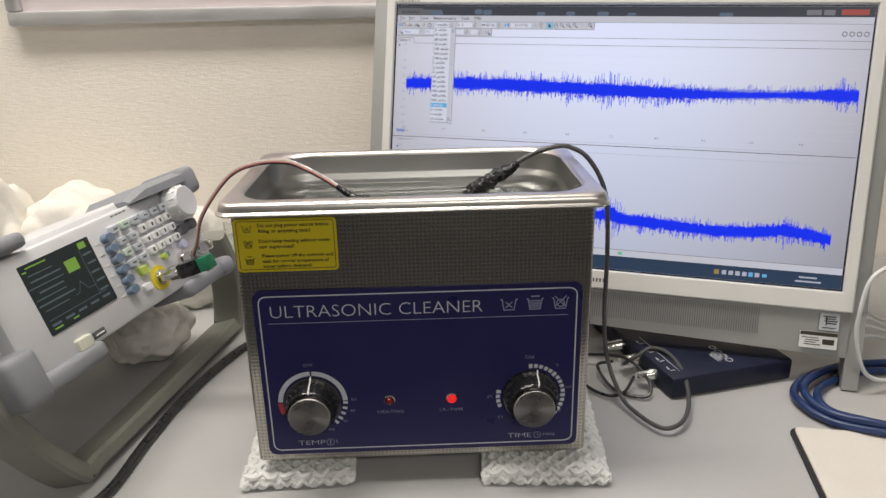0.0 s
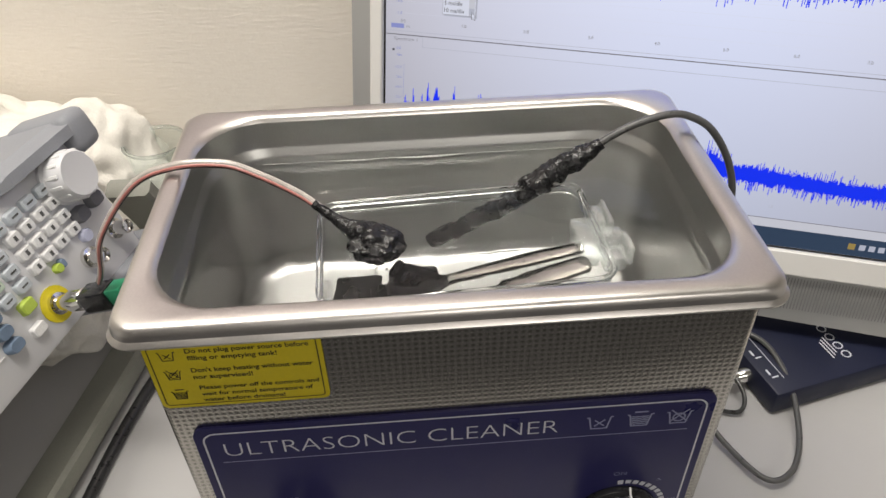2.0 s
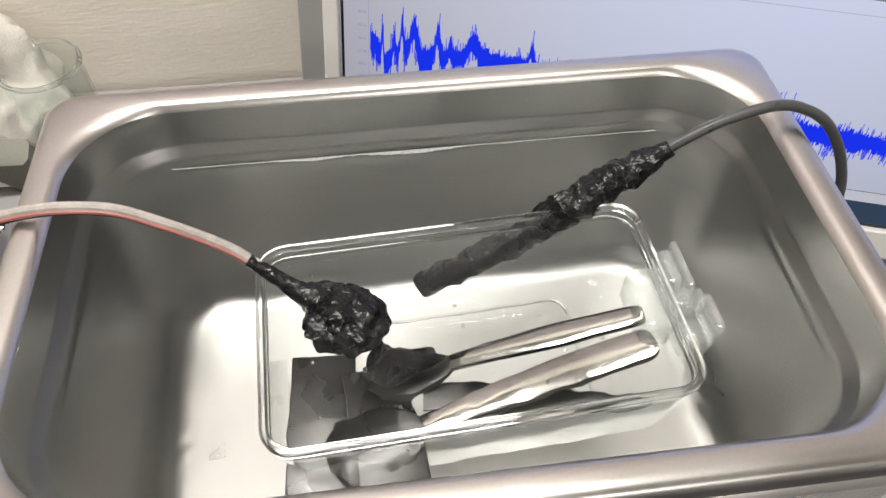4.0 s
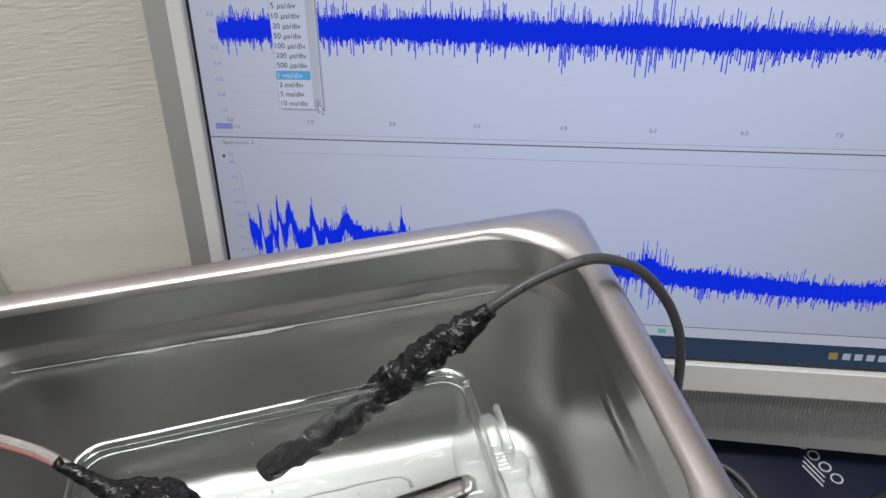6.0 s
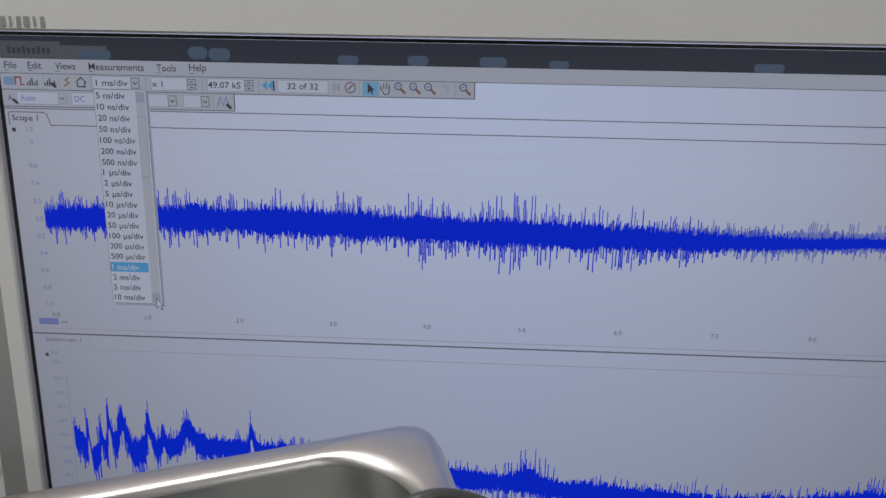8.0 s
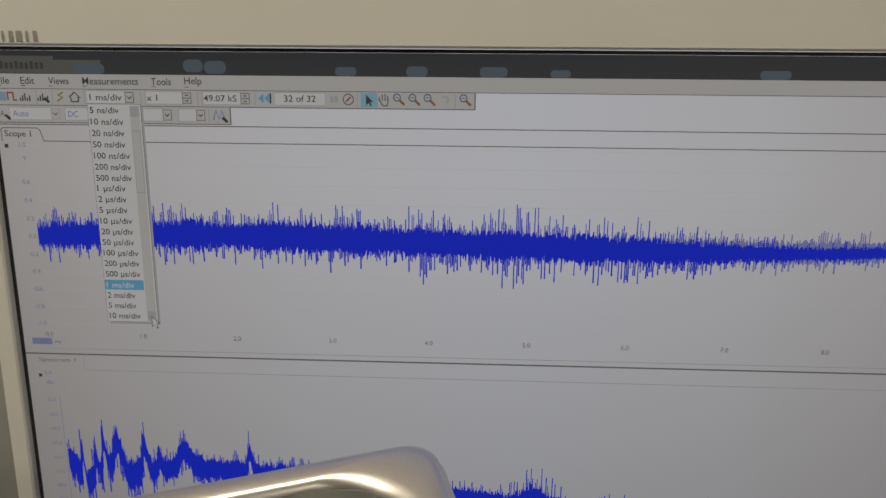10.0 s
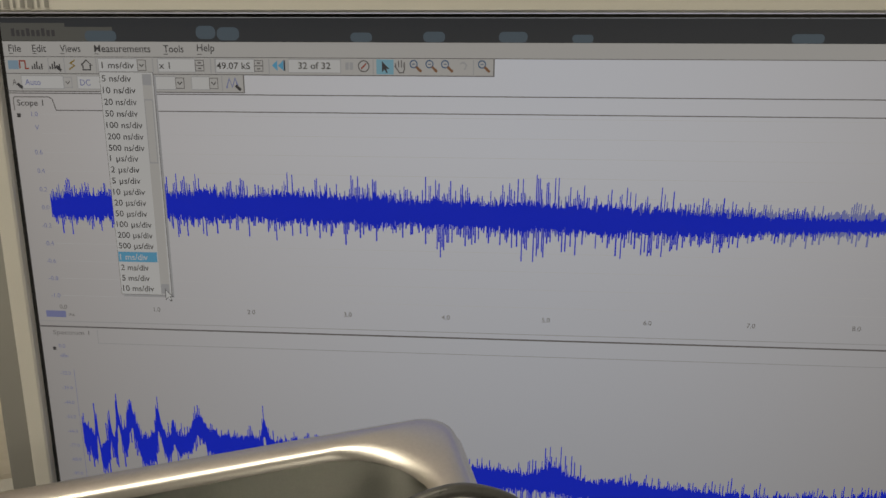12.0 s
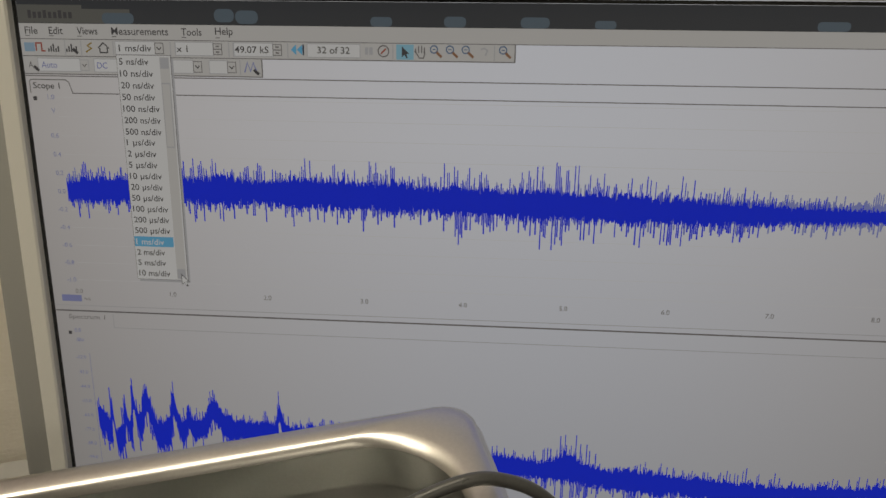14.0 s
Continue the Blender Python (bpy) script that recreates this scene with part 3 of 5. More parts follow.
# foam net pads
def foam_pad(x0, x1, y0, y1, turn, label):
    """Folded sleeve of white foam netting: wavy strands that meet in a lattice."""
    w, d = x1 - x0, y1 - y0
    pad = thing("foam_pad", pose((x0 + x1) / 2, (y0 + y1) / 2, 0, 0, 0, turn), label, "foam pad", "foam pads under the cleaner")
    rows = int(d / 0.0062)
    for layer in range(2):
        for k in range(rows):
            yy = -d / 2 + (k + 0.5) * d / rows
            n = int(w / 0.0031)
            pts = []
            for i in range(n + 1):
                x = -w / 2 + w * i / n
                side = 1 if (i // 2 + layer + k) % 2 else -1
                edge = min(1, min(i, n - i) / 2)
                pts.append((x + random.uniform(-0.0003, 0.0003), yy + side * 0.0025 + random.uniform(-0.0004, 0.0004), 0.0022 + (layer * 0.0080 if layer else 0.0) * (0.55 + 0.45 * edge) + random.uniform(0, 0.0012)))
            part("strand", tube(pts, 0.0025, 6, 2), FOAM, pad)
    for s in (-1, 1):
        n = int(d / 0.004)
        pts = [(s * (w / 2 + random.uniform(-0.001, 0.001)), -d / 2 + d * i / n, 0.0055 + (0.0022 if i % 2 else -0.0018)) for i in range(n + 1)]
        part("strand", tube(pts, 0.0023, 6, 2), FOAM, pad)
    for s in (-1, 1):
        n = int(w / 0.004)
        pts = [(-w / 2 + w * i / n, s * (d / 2 + random.uniform(-0.001, 0.001)), 0.0055 + (0.0022 if i % 2 else -0.0018)) for i in range(n + 1)]
        part("strand", tube(pts, 0.0023, 6, 2), FOAM, pad)
    part("filling", box(-w / 2 + 0.002, w / 2 - 0.002, -d / 2 + 0.002, d / 2 - 0.002, 0.0008, 0.0098, 0.002), FOAM, pad)
    return pad


foam_pad(-0.141, -0.058, -0.004, 0.140, 2, "folded white foam netting pad under the cleaner")
foam_pad(0.052, 0.147, -0.012, 0.140, -4, "folded white foam netting pad under the cleaner")

# water in the tank
WZ = 0.2022
bm = bmesh.new()
W0, D0, WATERBACK = 0.2352, 0.1372, 0.0683
nx, ny = 150, 90
grid = [[bm.verts.new((W0 * (i / nx - 0.5), TY + D0 * (j / ny - 0.5), WZ + 0.00020 * noise.noise(Vector((i * 0.14, j * 0.14, 3))) + 0.00045 * math.exp(-((j / ny - 0.16) / 0.07) ** 2) * noise.noise(Vector((i * 0.30, j * 0.75, 8))))) for i in range(nx + 1)] for j in range(ny + 1)]
for j in range(ny):
    for i in range(nx):
        bm.faces.new((grid[j][i], grid[j][i + 1], grid[j + 1][i + 1], grid[j + 1][i]))
water = tagged(part("water", bm, WATER), "clear still water filling the steel tank", "water", kind="structure")
water.visible_shadow = False

# broken pale line of lime and bubbles where the water meets the back wall
bm = bmesh.new()
last = None
for i in range(161):
    x = -0.095 + 0.190 * i / 160
    w = max(0.0, noise.noise(Vector((x * 42, 1.7, 0))) + 0.12 + 0.35 * math.exp(-((x + 0.02) / 0.045) ** 2)) * 0.0014 + 0.0002
    w += 0.0005 * noise.noise(Vector((x * 400, 0, 5)))
    pair = [bm.verts.new((x, TY + WATERBACK - 0.0010, WZ + 0.0006)), bm.verts.new((x, TY + WATERBACK - 0.0010 - 1.5 * max(0.0002, w), WZ + 0.0006))]
    if last:
        bm.faces.new((last[0], last[1], pair[1], pair[0]))
    last = pair
tagged(part("waterline_scum", bm, SCUM, smooth=False), "broken pale line where water meets the tank wall", "waterline", kind="stuff")

# clear plastic tray floating in the water
TC, TW, TD = (0.0078, 0.0670), 0.1330, 0.0745
tray = thing("plastic_tray", pose(TC[0], TC[1], 0.2062, 0, 0, 2.8), "clear plastic tray with a clip, holding cutlery in the water", "tray")


def tray_level(w, d, r, z):
    return [(x, y, z) for x, y in rrect(w, d, r, 6)]


b = part("body", loft([tray_level(TW, TD, 0.009, 0), tray_level(TW - 0.003, TD - 0.003, 0.009, -0.02), tray_level(TW - 0.006, TD - 0.006, 0.009, -0.044), tray_level(TW - 0.010, TD - 0.010, 0.008, -0.0475), tray_level(TW - 0.03, TD - 0.03, 0.006, -0.048)], cap0=False), CLEARPL, tray)
b.visible_shadow = False
for off, z, rad, nm in ((0.0, 0.0, 0.0015, "rim"), (-0.0012, -0.0055, 0.0008, "lower_rim")):
    loop = [(x, y, z) for x, y in rrect(TW + off, TD + off, 0.009, 8)]
    b = part(nm, tube(loop + loop[:2], rad, 8, raw=True), CLEARRIM, tray, "thick clear rim" if nm == "rim" else "")
    b.visible_shadow = False
loop = [(x, y, -0.0465) for x, y in rrect(TW - 0.05, TD - 0.03, 0.006, 6)]
b = part("base_ridge", tube(loop + loop[:2], 0.0007, 6, raw=True), CLEARRIM, tray)
b.visible_shadow = False
clip = part("clip", box(0.0560, 0.0660, -0.013, 0.010, -0.022, -0.001, 0.0015), CLIPPL, tray, "cloudy clear moulded clip")
for bm in (box(0.0662, 0.0715, -0.001, 0.013, -0.008, 0.0040, 0.0018), box(0.0718, 0.0742, -0.004, 0.015, -0.006, 0.0050, 0.0011), box(0.0662, 0.0775, -0.009, -0.002, -0.011, 0.0015, 0.0018),
           box(0.0662, 0.0770, -0.020, -0.0095, -0.019, -0.005, 0.002), box(0.0776, 0.0806, -0.018, -0.004, -0.016, -0.0005, 0.0013)):
    part("clip_tab", bm, CLIPPL, clip)
for k in range(5):
    part("clip_rib", box(0.0670, 0.0715, -0.0085 + 0.0014 * k, -0.0079 + 0.0014 * k, 0.0016, 0.0024, 0.0002, 1), CLIPPL, clip)
for o in clip.children_recursive + [clip]:
    o.visible_shadow = False


# cutlery in the tray
def strip(pts, widths, thick, bm=None):
    """A flat bar with rounded edges along points, of given widths."""
    loops = []
    P = [Vector(p) for p in pts]
    for i, p in enumerate(P):
        d = (P[min(i + 1, len(P) - 1)] - P[max(i - 1, 0)]).normalized()
        s = d.cross(Vector((0, 0, 1))).normalized()
        u = s.cross(d)
        w = widths[i] / 2
        loops.append([p + s * (w * a) + u * (thick / 2 * c) for a, c in ((1, 0), (0.85, 0.8), (0, 1.2), (-0.85, 0.8), (-1, 0), (-0.85, -0.8), (0, -1), (0.85, -0.8))])
    return loft(loops, bm=bm)


def spoon(label, stem, widths, bowl, bowl_widths):
    ob = thing("spoon", pose(0.003, 0.0005, 0), label, "spoon", "cutlery in the tray")
    part("handle", strip(smooth_line(stem, 5), widen(widths, 5), 0.0046), CUTLERY, ob, "polished handle")
    # bowl of the same polished spoon; its dark reflection is put into the colour
    part("bowl", strip(smooth_line(bowl, 5), widen(bowl_widths, 5), 0.0030), DARKSTEEL, ob, "spoon bowl with its dark reflection put into the colour")
    return ob


def widen(widths, per):
    """The same widths, eased over the finer points of smooth_line."""
    out = []
    for a, b in zip(widths, widths[1:]):
        out += [a + (b - a) * k / per for k in range(per)]
    return out + [widths[-1]]


spoon("slim polished steel spoon lying in the plastic tray", [(0.0650, 0.0678, 0.1900), (0.0625, 0.0676, 0.1893), (0.0365, 0.0668, 0.1810), (0.0150, 0.0660, 0.1740), (-0.0010, 0.0650, 0.1690)], [0.0030, 0.0080, 0.0098, 0.0078, 0.0060],
      [(-0.0010, 0.0650, 0.1690), (-0.0060, 0.0645, 0.1670), (-0.0160, 0.0640, 0.1650), (-0.0260, 0.0635, 0.1655), (-0.0310, 0.0630, 0.1675)], [0.0060, 0.0120, 0.0190, 0.0170, 0.0080])
spoon("broad polished steel spoon lying in the plastic tray", [(0.0660, 0.0572, 0.1880), (0.0630, 0.0568, 0.1873), (0.0430, 0.0545, 0.1800), (0.0150, 0.0505, 0.1700), (-0.0130, 0.0440, 0.1650)], [0.0060, 0.0122, 0.0130, 0.0112, 0.0080],
      [(-0.0130, 0.0440, 0.1650), (-0.0190, 0.0425, 0.1642), (-0.0290, 0.0400, 0.1635), (-0.0400, 0.0375, 0.1640), (-0.0450, 0.0365, 0.1655)], [0.0080, 0.0190, 0.0270, 0.0240, 0.0100])
knife = thing("knife", pose(0.003, 0, 0), "dark steel knife lying in the plastic tray", "knife", "cutlery in the tray")
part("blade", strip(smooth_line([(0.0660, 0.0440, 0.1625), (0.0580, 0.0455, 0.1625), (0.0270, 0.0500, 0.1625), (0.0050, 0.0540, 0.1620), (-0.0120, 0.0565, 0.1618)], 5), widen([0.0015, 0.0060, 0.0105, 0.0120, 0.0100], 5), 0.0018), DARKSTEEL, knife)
plate = thing("metal_plate", pose(-0.0440, 0.0525, 0.1612, 1, -1, -3), "dark square metal piece lying in the plastic tray", "metal plate", "metal pieces in the tray")
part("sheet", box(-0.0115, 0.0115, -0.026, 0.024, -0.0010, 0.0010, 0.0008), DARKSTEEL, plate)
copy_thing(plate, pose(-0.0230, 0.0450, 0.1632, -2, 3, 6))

# small air bubbles at the water surface and on the tray
bm = bmesh.new()
rng = random.Random(11)
for k in range(46):
    bx, by = rng.uniform(-0.055, 0.075), rng.uniform(0.035, 0.105)
    rr = rng.uniform(0.0003, 0.0008)
    bmesh.ops.create_icosphere(bm, subdivisions=1, radius=rr, matrix=Matrix.Translation((bx, by, WZ - 0.0002 - rr * 0.6)))
bubbles = tagged(part("bubbles", bm, CLEARRIM), "tiny air bubbles at the water surface", "bubbles", kind="stuff")
bubbles.visible_shadow = False

# ---- taped sensors ----
sensor = thing("taped_sensor", pose(0, 0, 0), "sensor in black vinyl tape hanging in water on twin wire", "sensor")
WIRE = [(-0.1905, 0.1130, 0.1540), (-0.1850, 0.1090, 0.1650), (-0.1765, 0.107, 0.1900), (-0.1510, 0.105, 0.2220), (-0.1285, 0.1035, 0.2325), (-0.1035, 0.101, 0.2340), (-0.0870, 0.098, 0.2285), (-0.0690, 0.094, 0.2190), (-0.0590, 0.0895, 0.2130), (-0.0520, 0.086, 0.2090)]
part("wire", tube([(x, y + 0.0006, z + 0.0004) for x, y, z in WIRE], 0.0017, 10, 10), CLEARJACKET, sensor, "pale translucent wire")
part("wire", tube([(x, y - 0.0010, z - 0.0002) for x, y, z in WIRE], 0.0008, 8, 10), REDWIRE, sensor, "red wire")
part("wire", tube([(x, y - 0.0004, z - 0.0014) for x, y, z in WIRE], 0.0008, 8, 10), CABLE, sensor, "black wire")
part("sleeve", tube([(-0.0620, 0.0910, 0.2148), (-0.0560, 0.0880, 0.2112), (-0.0490, 0.0840, 0.2072), (-0.0430, 0.0805, 0.2045)], lambda t: 0.0022 + 0.0024 * t * t, 16, 8, lump=0.22), TAPE, sensor, "black taped cable sleeve")
bm = bmesh.new()
bmesh.ops.create_icosphere(bm, subdivisions=5, radius=1)
for v in bm.verts:
    c = v.co.copy()
    q = 1 + 0.20 * noise.noise(c * 2.1) + 0.10 * noise.noise(c * 5.3) + 0.045 * noise.noise(c * 13)
    v.co = Vector((c.x * 0.0135, c.y * 0.0125, c.z * 0.0085)) * q
part("tape_lump", bm, TAPE, sensor, "lumpy black vinyl tape", m=pose(-0.0325, 0.0735, 0.2000, 8, 10, -25))
part("tape_lump", tube([(-0.0450, 0.0815, 0.2050), (-0.0400, 0.0800, 0.2040), (-0.0350, 0.0760, 0.2020)], lambda t: 0.0048 + 0.003 * t, 20, 8, lump=0.35, seed=5), TAPE, sensor)
part("tape_lump", tube([(-0.0230, 0.0615, 0.1860), (-0.0180, 0.0615, 0.1820), (-0.0120, 0.0630, 0.1800), (-0.0040, 0.0650, 0.1790)], lambda t: 0.0078 - 0.0045 * t, 22, 10, lump=0.35, seed=2), TAPE, sensor, "taped tail under the water")

sensor = thing("taped_sensor", pose(0, 0, 0), "sensor in black vinyl tape on a cable over the rim", "sensor")
BLK = [(0.0790, 0.1160, 0.2190), (0.0885, 0.1168, 0.2262), (0.1020, 0.1185, 0.2325), (0.1190, 0.1200, 0.2365), (0.1310, 0.1200, 0.2350), (0.1440, 0.118, 0.2270), (0.1560, 0.115, 0.2080), (0.1615, 0.112, 0.1850), (0.1640, 0.112, 0.1400), (0.1655, 0.116, 0.0820), (0.1700, 0.116, 0.0420),
       (0.1770, 0.101, 0.0170), (0.1840, 0.082, 0.0080), (0.2010, 0.0505, 0.0070), (0.2190, 0.0520, 0.0090), (0.2340, 0.075, 0.0120), (0.2425, 0.112, 0.0190), (0.2390, 0.144, 0.0250), (0.2260, 0.160, 0.0250), (0.2110, 0.156, 0.0190), (0.1950, 0.150, 0.0140)]
part("cable", tube(BLK, 0.0020, 12, 10), GREYCABLE, sensor, "dark grey coaxial cable")
part("tape_wrap", tube([(0.0860, 0.1166, 0.2240), (0.0790, 0.1160, 0.2190), (0.0700, 0.1145, 0.2145), (0.0630, 0.1128, 0.2115), (0.0540, 0.1105, 0.2070), (0.0470, 0.1095, 0.2015)], lambda t: 0.0028 + 0.0034 * min(1, 2.5 * t), 22, 14, lump=0.36, seed=3), TAPE, sensor, "bulky black tape wrap")
part("probe", tube([(0.0500, 0.1095, 0.2045), (0.0400, 0.1085, 0.1940), (0.0270, 0.1075, 0.1820), (0.0120, 0.1065, 0.1690), (-0.0040, 0.1055, 0.1560)], lambda t: 0.0068 - 0.0016 * t, 18, 12, lump=0.30, seed=8), TAPE, sensor, "tape-covered probe")

# ---- monitor ----
MON = pose(0.0956, 0.2571, 0.2744, 0, 0, -17.28) @ pose(0, 0, 0, -12.5) @ pose(0, 0, 0, 0, 0.9)
monitor = thing("monitor", MON, "white-bezelled widescreen monitor with silver speaker bar, switched on", "monitor")
SL, SR, ST, SB = -0.1222, 0.3185, 0.0735, -0.180
SCX, SCZ = (SL + SR) / 2, (ST + SB) / 2


def frame_ring(outer, inner, y0, y1, bevel=0.0):
    """A rectangular frame with depth: (left, right, bottom, top) outside and inside."""
    def lp(b, y):
        return [(b[0], y, b[2]), (b[1], y, b[2]), (b[1], y, b[3]), (b[0], y, b[3])]
    o2 = (outer[0] + bevel, outer[1] - bevel, outer[2] + bevel, outer[3] - bevel)
    return loft([lp(inner, y1), lp(inner, y0 + bevel * 0.5), lp((inner[0] - bevel * .5, inner[1] + bevel * .5, inner[2] - bevel * .5, inner[3] + bevel * .5), y0), lp(o2, y0), lp(outer, y0 + bevel), lp(outer, y1), lp(inner, y1)], False, False)


part("bezel", frame_ring((SL - 0.0088, SR + 0.0105, SB - 0.0185, ST + 0.021), (SL, SR, SB, ST), -0.004, 0.012, 0.0015), BEZEL, monitor, "white plastic bezel", smooth=False)
part("inner_border", frame_ring((SL + 0.0004, SR - 0.0004, SB + 0.0004, ST - 0.0004), (SL + 0.0018, SR - 0.0018, SB + 0.0018, ST - 0.0018), -0.0006, 0.004), BLACKPL, monitor, "black screen border", smooth=False)
part("shell", box(SL - 0.0243, SR + 0.0235, 0.0005, 0.045, SB - 0.019, ST + 0.024, 0.004, 2), SILVER, monitor, "silver grey outer shell")
part("back", box(SL + 0.05, SR - 0.05, 0.045, 0.085, SB + 0.02, ST - 0.03, 0.012, 3), SILVER, monitor)
chin = part("speaker_bar", loft([[(SL - 0.02, 0.001, SB - 0.0188), (SR + 0.0105, 0.001, SB - 0.0188), (SR + 0.0105, 0.03, SB - 0.0188), (SL - 0.02, 0.03, SB - 0.0188)],
                                 [(SL - 0.02, 0.004, SB - 0.050), (SR + 0.0105, 0.004, SB - 0.062), (SR + 0.0105, 0.03, SB - 0.062), (SL - 0.02, 0.03, SB - 0.050)]]), SILVER, monitor, "silver speaker bar", smooth=False)
bm = bmesh.new()
for i in range(150):
    x = SL + 0.06 + i * 0.0021
    if x > 0.262:
        break
    sheet(0.0008, 0.025, 0, 0.0012, x, SB - 0.0345, bm)
part("speaker_grille", bm, GRILLE, monitor, "fine dark speaker slots", smooth=False)
inv = MON.inverted()
for sx, nm in ((1, "leg"), (-1, "leg")):
    x = SR + 0.0165 if sx > 0 else SL - 0.0165
    foot = MON @ Vector((x, 0.012, SB - 0.02))
    foot.z = 0
    if sx > 0:
        foot = Vector((0.399, 0.115, 0))
    a = inv @ foot
    top = Vector((x, 0.012, SB - 0.012))
    part(nm, loft([[(top.x + dx, top.y + dy, top.z) for dx, dy in ((-0.0068, -0.009), (0.0068, -0.009), (0.0068, 0.009), (-0.0068, 0.009))],
                   [(a.x + dx, a.y + dy, a.z) for dx, dy in ((-0.0068, -0.009), (0.0068, -0.009), (0.0068, 0.009), (-0.0068, 0.009))]]), SILVER, monitor, "silver support leg", smooth=False)

# sticker plates on the speaker bar
part("sticker", film(0.0165, 0.016, 0.001, -0.0002, 0.001, 0.3110, SB - 0.0290), KEYGREY, monitor, "small square label")
part("sticker_mark", bars([(0.3110 + 0.0005 * k, SB - 0.0240 - 0.0021 * k, 0.0110 - 0.002 * (k % 2), 0.0011) for k in range(4)] + [(0.3085, SB - 0.0280, 0.0012, 0.0085), (0.3110, SB - 0.0345, 0.0115, 0.0009)], -0.0004), INK, monitor, smooth=False)
part("sticker", film(0.032, 0.0155, 0.0008, -0.0002, 0.001, 0.3035, SB - 0.0470), KEYWHITE, monitor, "printed specification label")
part("sticker_mark", bars([(0.3035, SB - 0.0410, 0.0315, 0.0034)] + [(0.2965 + 0.002 * (k % 2), SB - 0.0450 - 0.0021 * k, 0.014 - 0.002 * (k % 3), 0.0008) for k in range(4)] + [(0.3120, SB - 0.0480, 0.010, 0.005)], -0.0004), INK, monitor, smooth=False)
# maker's mark on the upper bezel
part("maker_mark", bars([(-0.1205 + 0.0033 * k, 0.0770, 0.0011 + 0.0007 * (k % 3), 0.0040) for k in range(8)], -0.0043), SILVER, monitor, "small grey maker's mark of plain bars", smooth=False)
part("maker_mark", bars([(0.093 + k * 0.0032, SB - 0.0095, 0.0014, 0.0036) for k in range(5)], -0.0043), DARKGREY, monitor, smooth=False)

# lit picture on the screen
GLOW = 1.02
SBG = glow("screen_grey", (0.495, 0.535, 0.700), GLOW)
# viewing-angle dimming and warming painted into the emission towards sides and lower edge
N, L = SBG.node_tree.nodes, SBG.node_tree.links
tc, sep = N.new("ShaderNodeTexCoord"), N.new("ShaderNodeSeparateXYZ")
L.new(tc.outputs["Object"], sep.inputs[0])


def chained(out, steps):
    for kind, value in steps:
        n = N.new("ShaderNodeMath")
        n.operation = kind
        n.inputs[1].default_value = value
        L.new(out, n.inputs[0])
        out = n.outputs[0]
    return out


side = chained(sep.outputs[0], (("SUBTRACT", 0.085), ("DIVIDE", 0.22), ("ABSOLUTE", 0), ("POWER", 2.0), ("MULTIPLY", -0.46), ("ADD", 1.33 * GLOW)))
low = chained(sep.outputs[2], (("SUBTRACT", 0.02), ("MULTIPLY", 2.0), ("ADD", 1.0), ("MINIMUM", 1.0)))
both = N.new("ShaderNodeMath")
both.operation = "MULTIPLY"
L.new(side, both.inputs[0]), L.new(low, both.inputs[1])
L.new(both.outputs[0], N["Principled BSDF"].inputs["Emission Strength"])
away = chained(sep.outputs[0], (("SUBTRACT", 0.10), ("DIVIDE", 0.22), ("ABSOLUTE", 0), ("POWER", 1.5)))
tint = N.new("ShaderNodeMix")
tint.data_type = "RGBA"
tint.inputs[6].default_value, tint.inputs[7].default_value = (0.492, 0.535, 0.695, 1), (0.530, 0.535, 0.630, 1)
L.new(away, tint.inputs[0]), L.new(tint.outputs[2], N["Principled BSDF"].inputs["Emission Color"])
SBAR = glow("screen_toolbar", (0.46, 0.475, 0.55), GLOW)
SWHITE = glow("screen_white", (0.56, 0.59, 0.70), GLOW)
SLINE = glow("screen_line", (0.16, 0.16, 0.19), GLOW)
SMID = glow("screen_pale_line", (0.36, 0.38, 0.47), GLOW)
SDARK = glow("screen_title", (0.045, 0.05, 0.065), GLOW)
STASK = glow("screen_taskbar", (0.022, 0.042, 0.082), GLOW)
SBLUE = glow("screen_trace", (0.001, 0.024, 0.80), GLOW)
SPALE = glow("screen_pale_trace", (0.20, 0.24, 0.63), GLOW)
STEXT = glow("screen_text", (0.06, 0.06, 0.075), GLOW)
SBLUETEXT = glow("screen_axis_text", (0.20, 0.23, 0.50), GLOW)
SHIGH = glow("screen_highlight", (0.10, 0.36, 0.66), GLOW)
SHIGHPALE = glow("screen_pale_highlight", (0.20, 0.42, 0.62), GLOW)
SSKY = glow("screen_sky_icon", (0.22, 0.34, 0.52), GLOW)
SICON = glow("screen_dim_icon", (0.09, 0.125, 0.18), GLOW)
SGLASS = glow("screen_title_glass", (0.11, 0.115, 0.125), GLOW)
SGOLD = glow("screen_gold", (0.26, 0.19, 0.06), GLOW)
SBROWN = glow("screen_brown", (0.24, 0.13, 0.09), GLOW)
SICONBLUE = glow("screen_icon_blue", (0.10, 0.16, 0.30), GLOW)
SRED = glow("screen_red", (0.30, 0.07, 0.06), GLOW)
SGREEN = glow("screen_green", (0.10, 0.42, 0.28), GLOW)
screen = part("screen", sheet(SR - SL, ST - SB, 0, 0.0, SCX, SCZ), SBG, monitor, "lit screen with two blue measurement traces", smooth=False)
Y1, Y2, Y3, Y4 = -0.0001, -0.0002, -0.0003, -0.0004


def lit(name, rows, material, y=Y1):
    for row in rows:
        last = part(name, bars([row], y), material, screen, smooth=False)
    return last


def span(x0, x1, z0, z1):
    return ((x0 + x1) / 2, (z0 + z1) / 2, x1 - x0, z1 - z0)


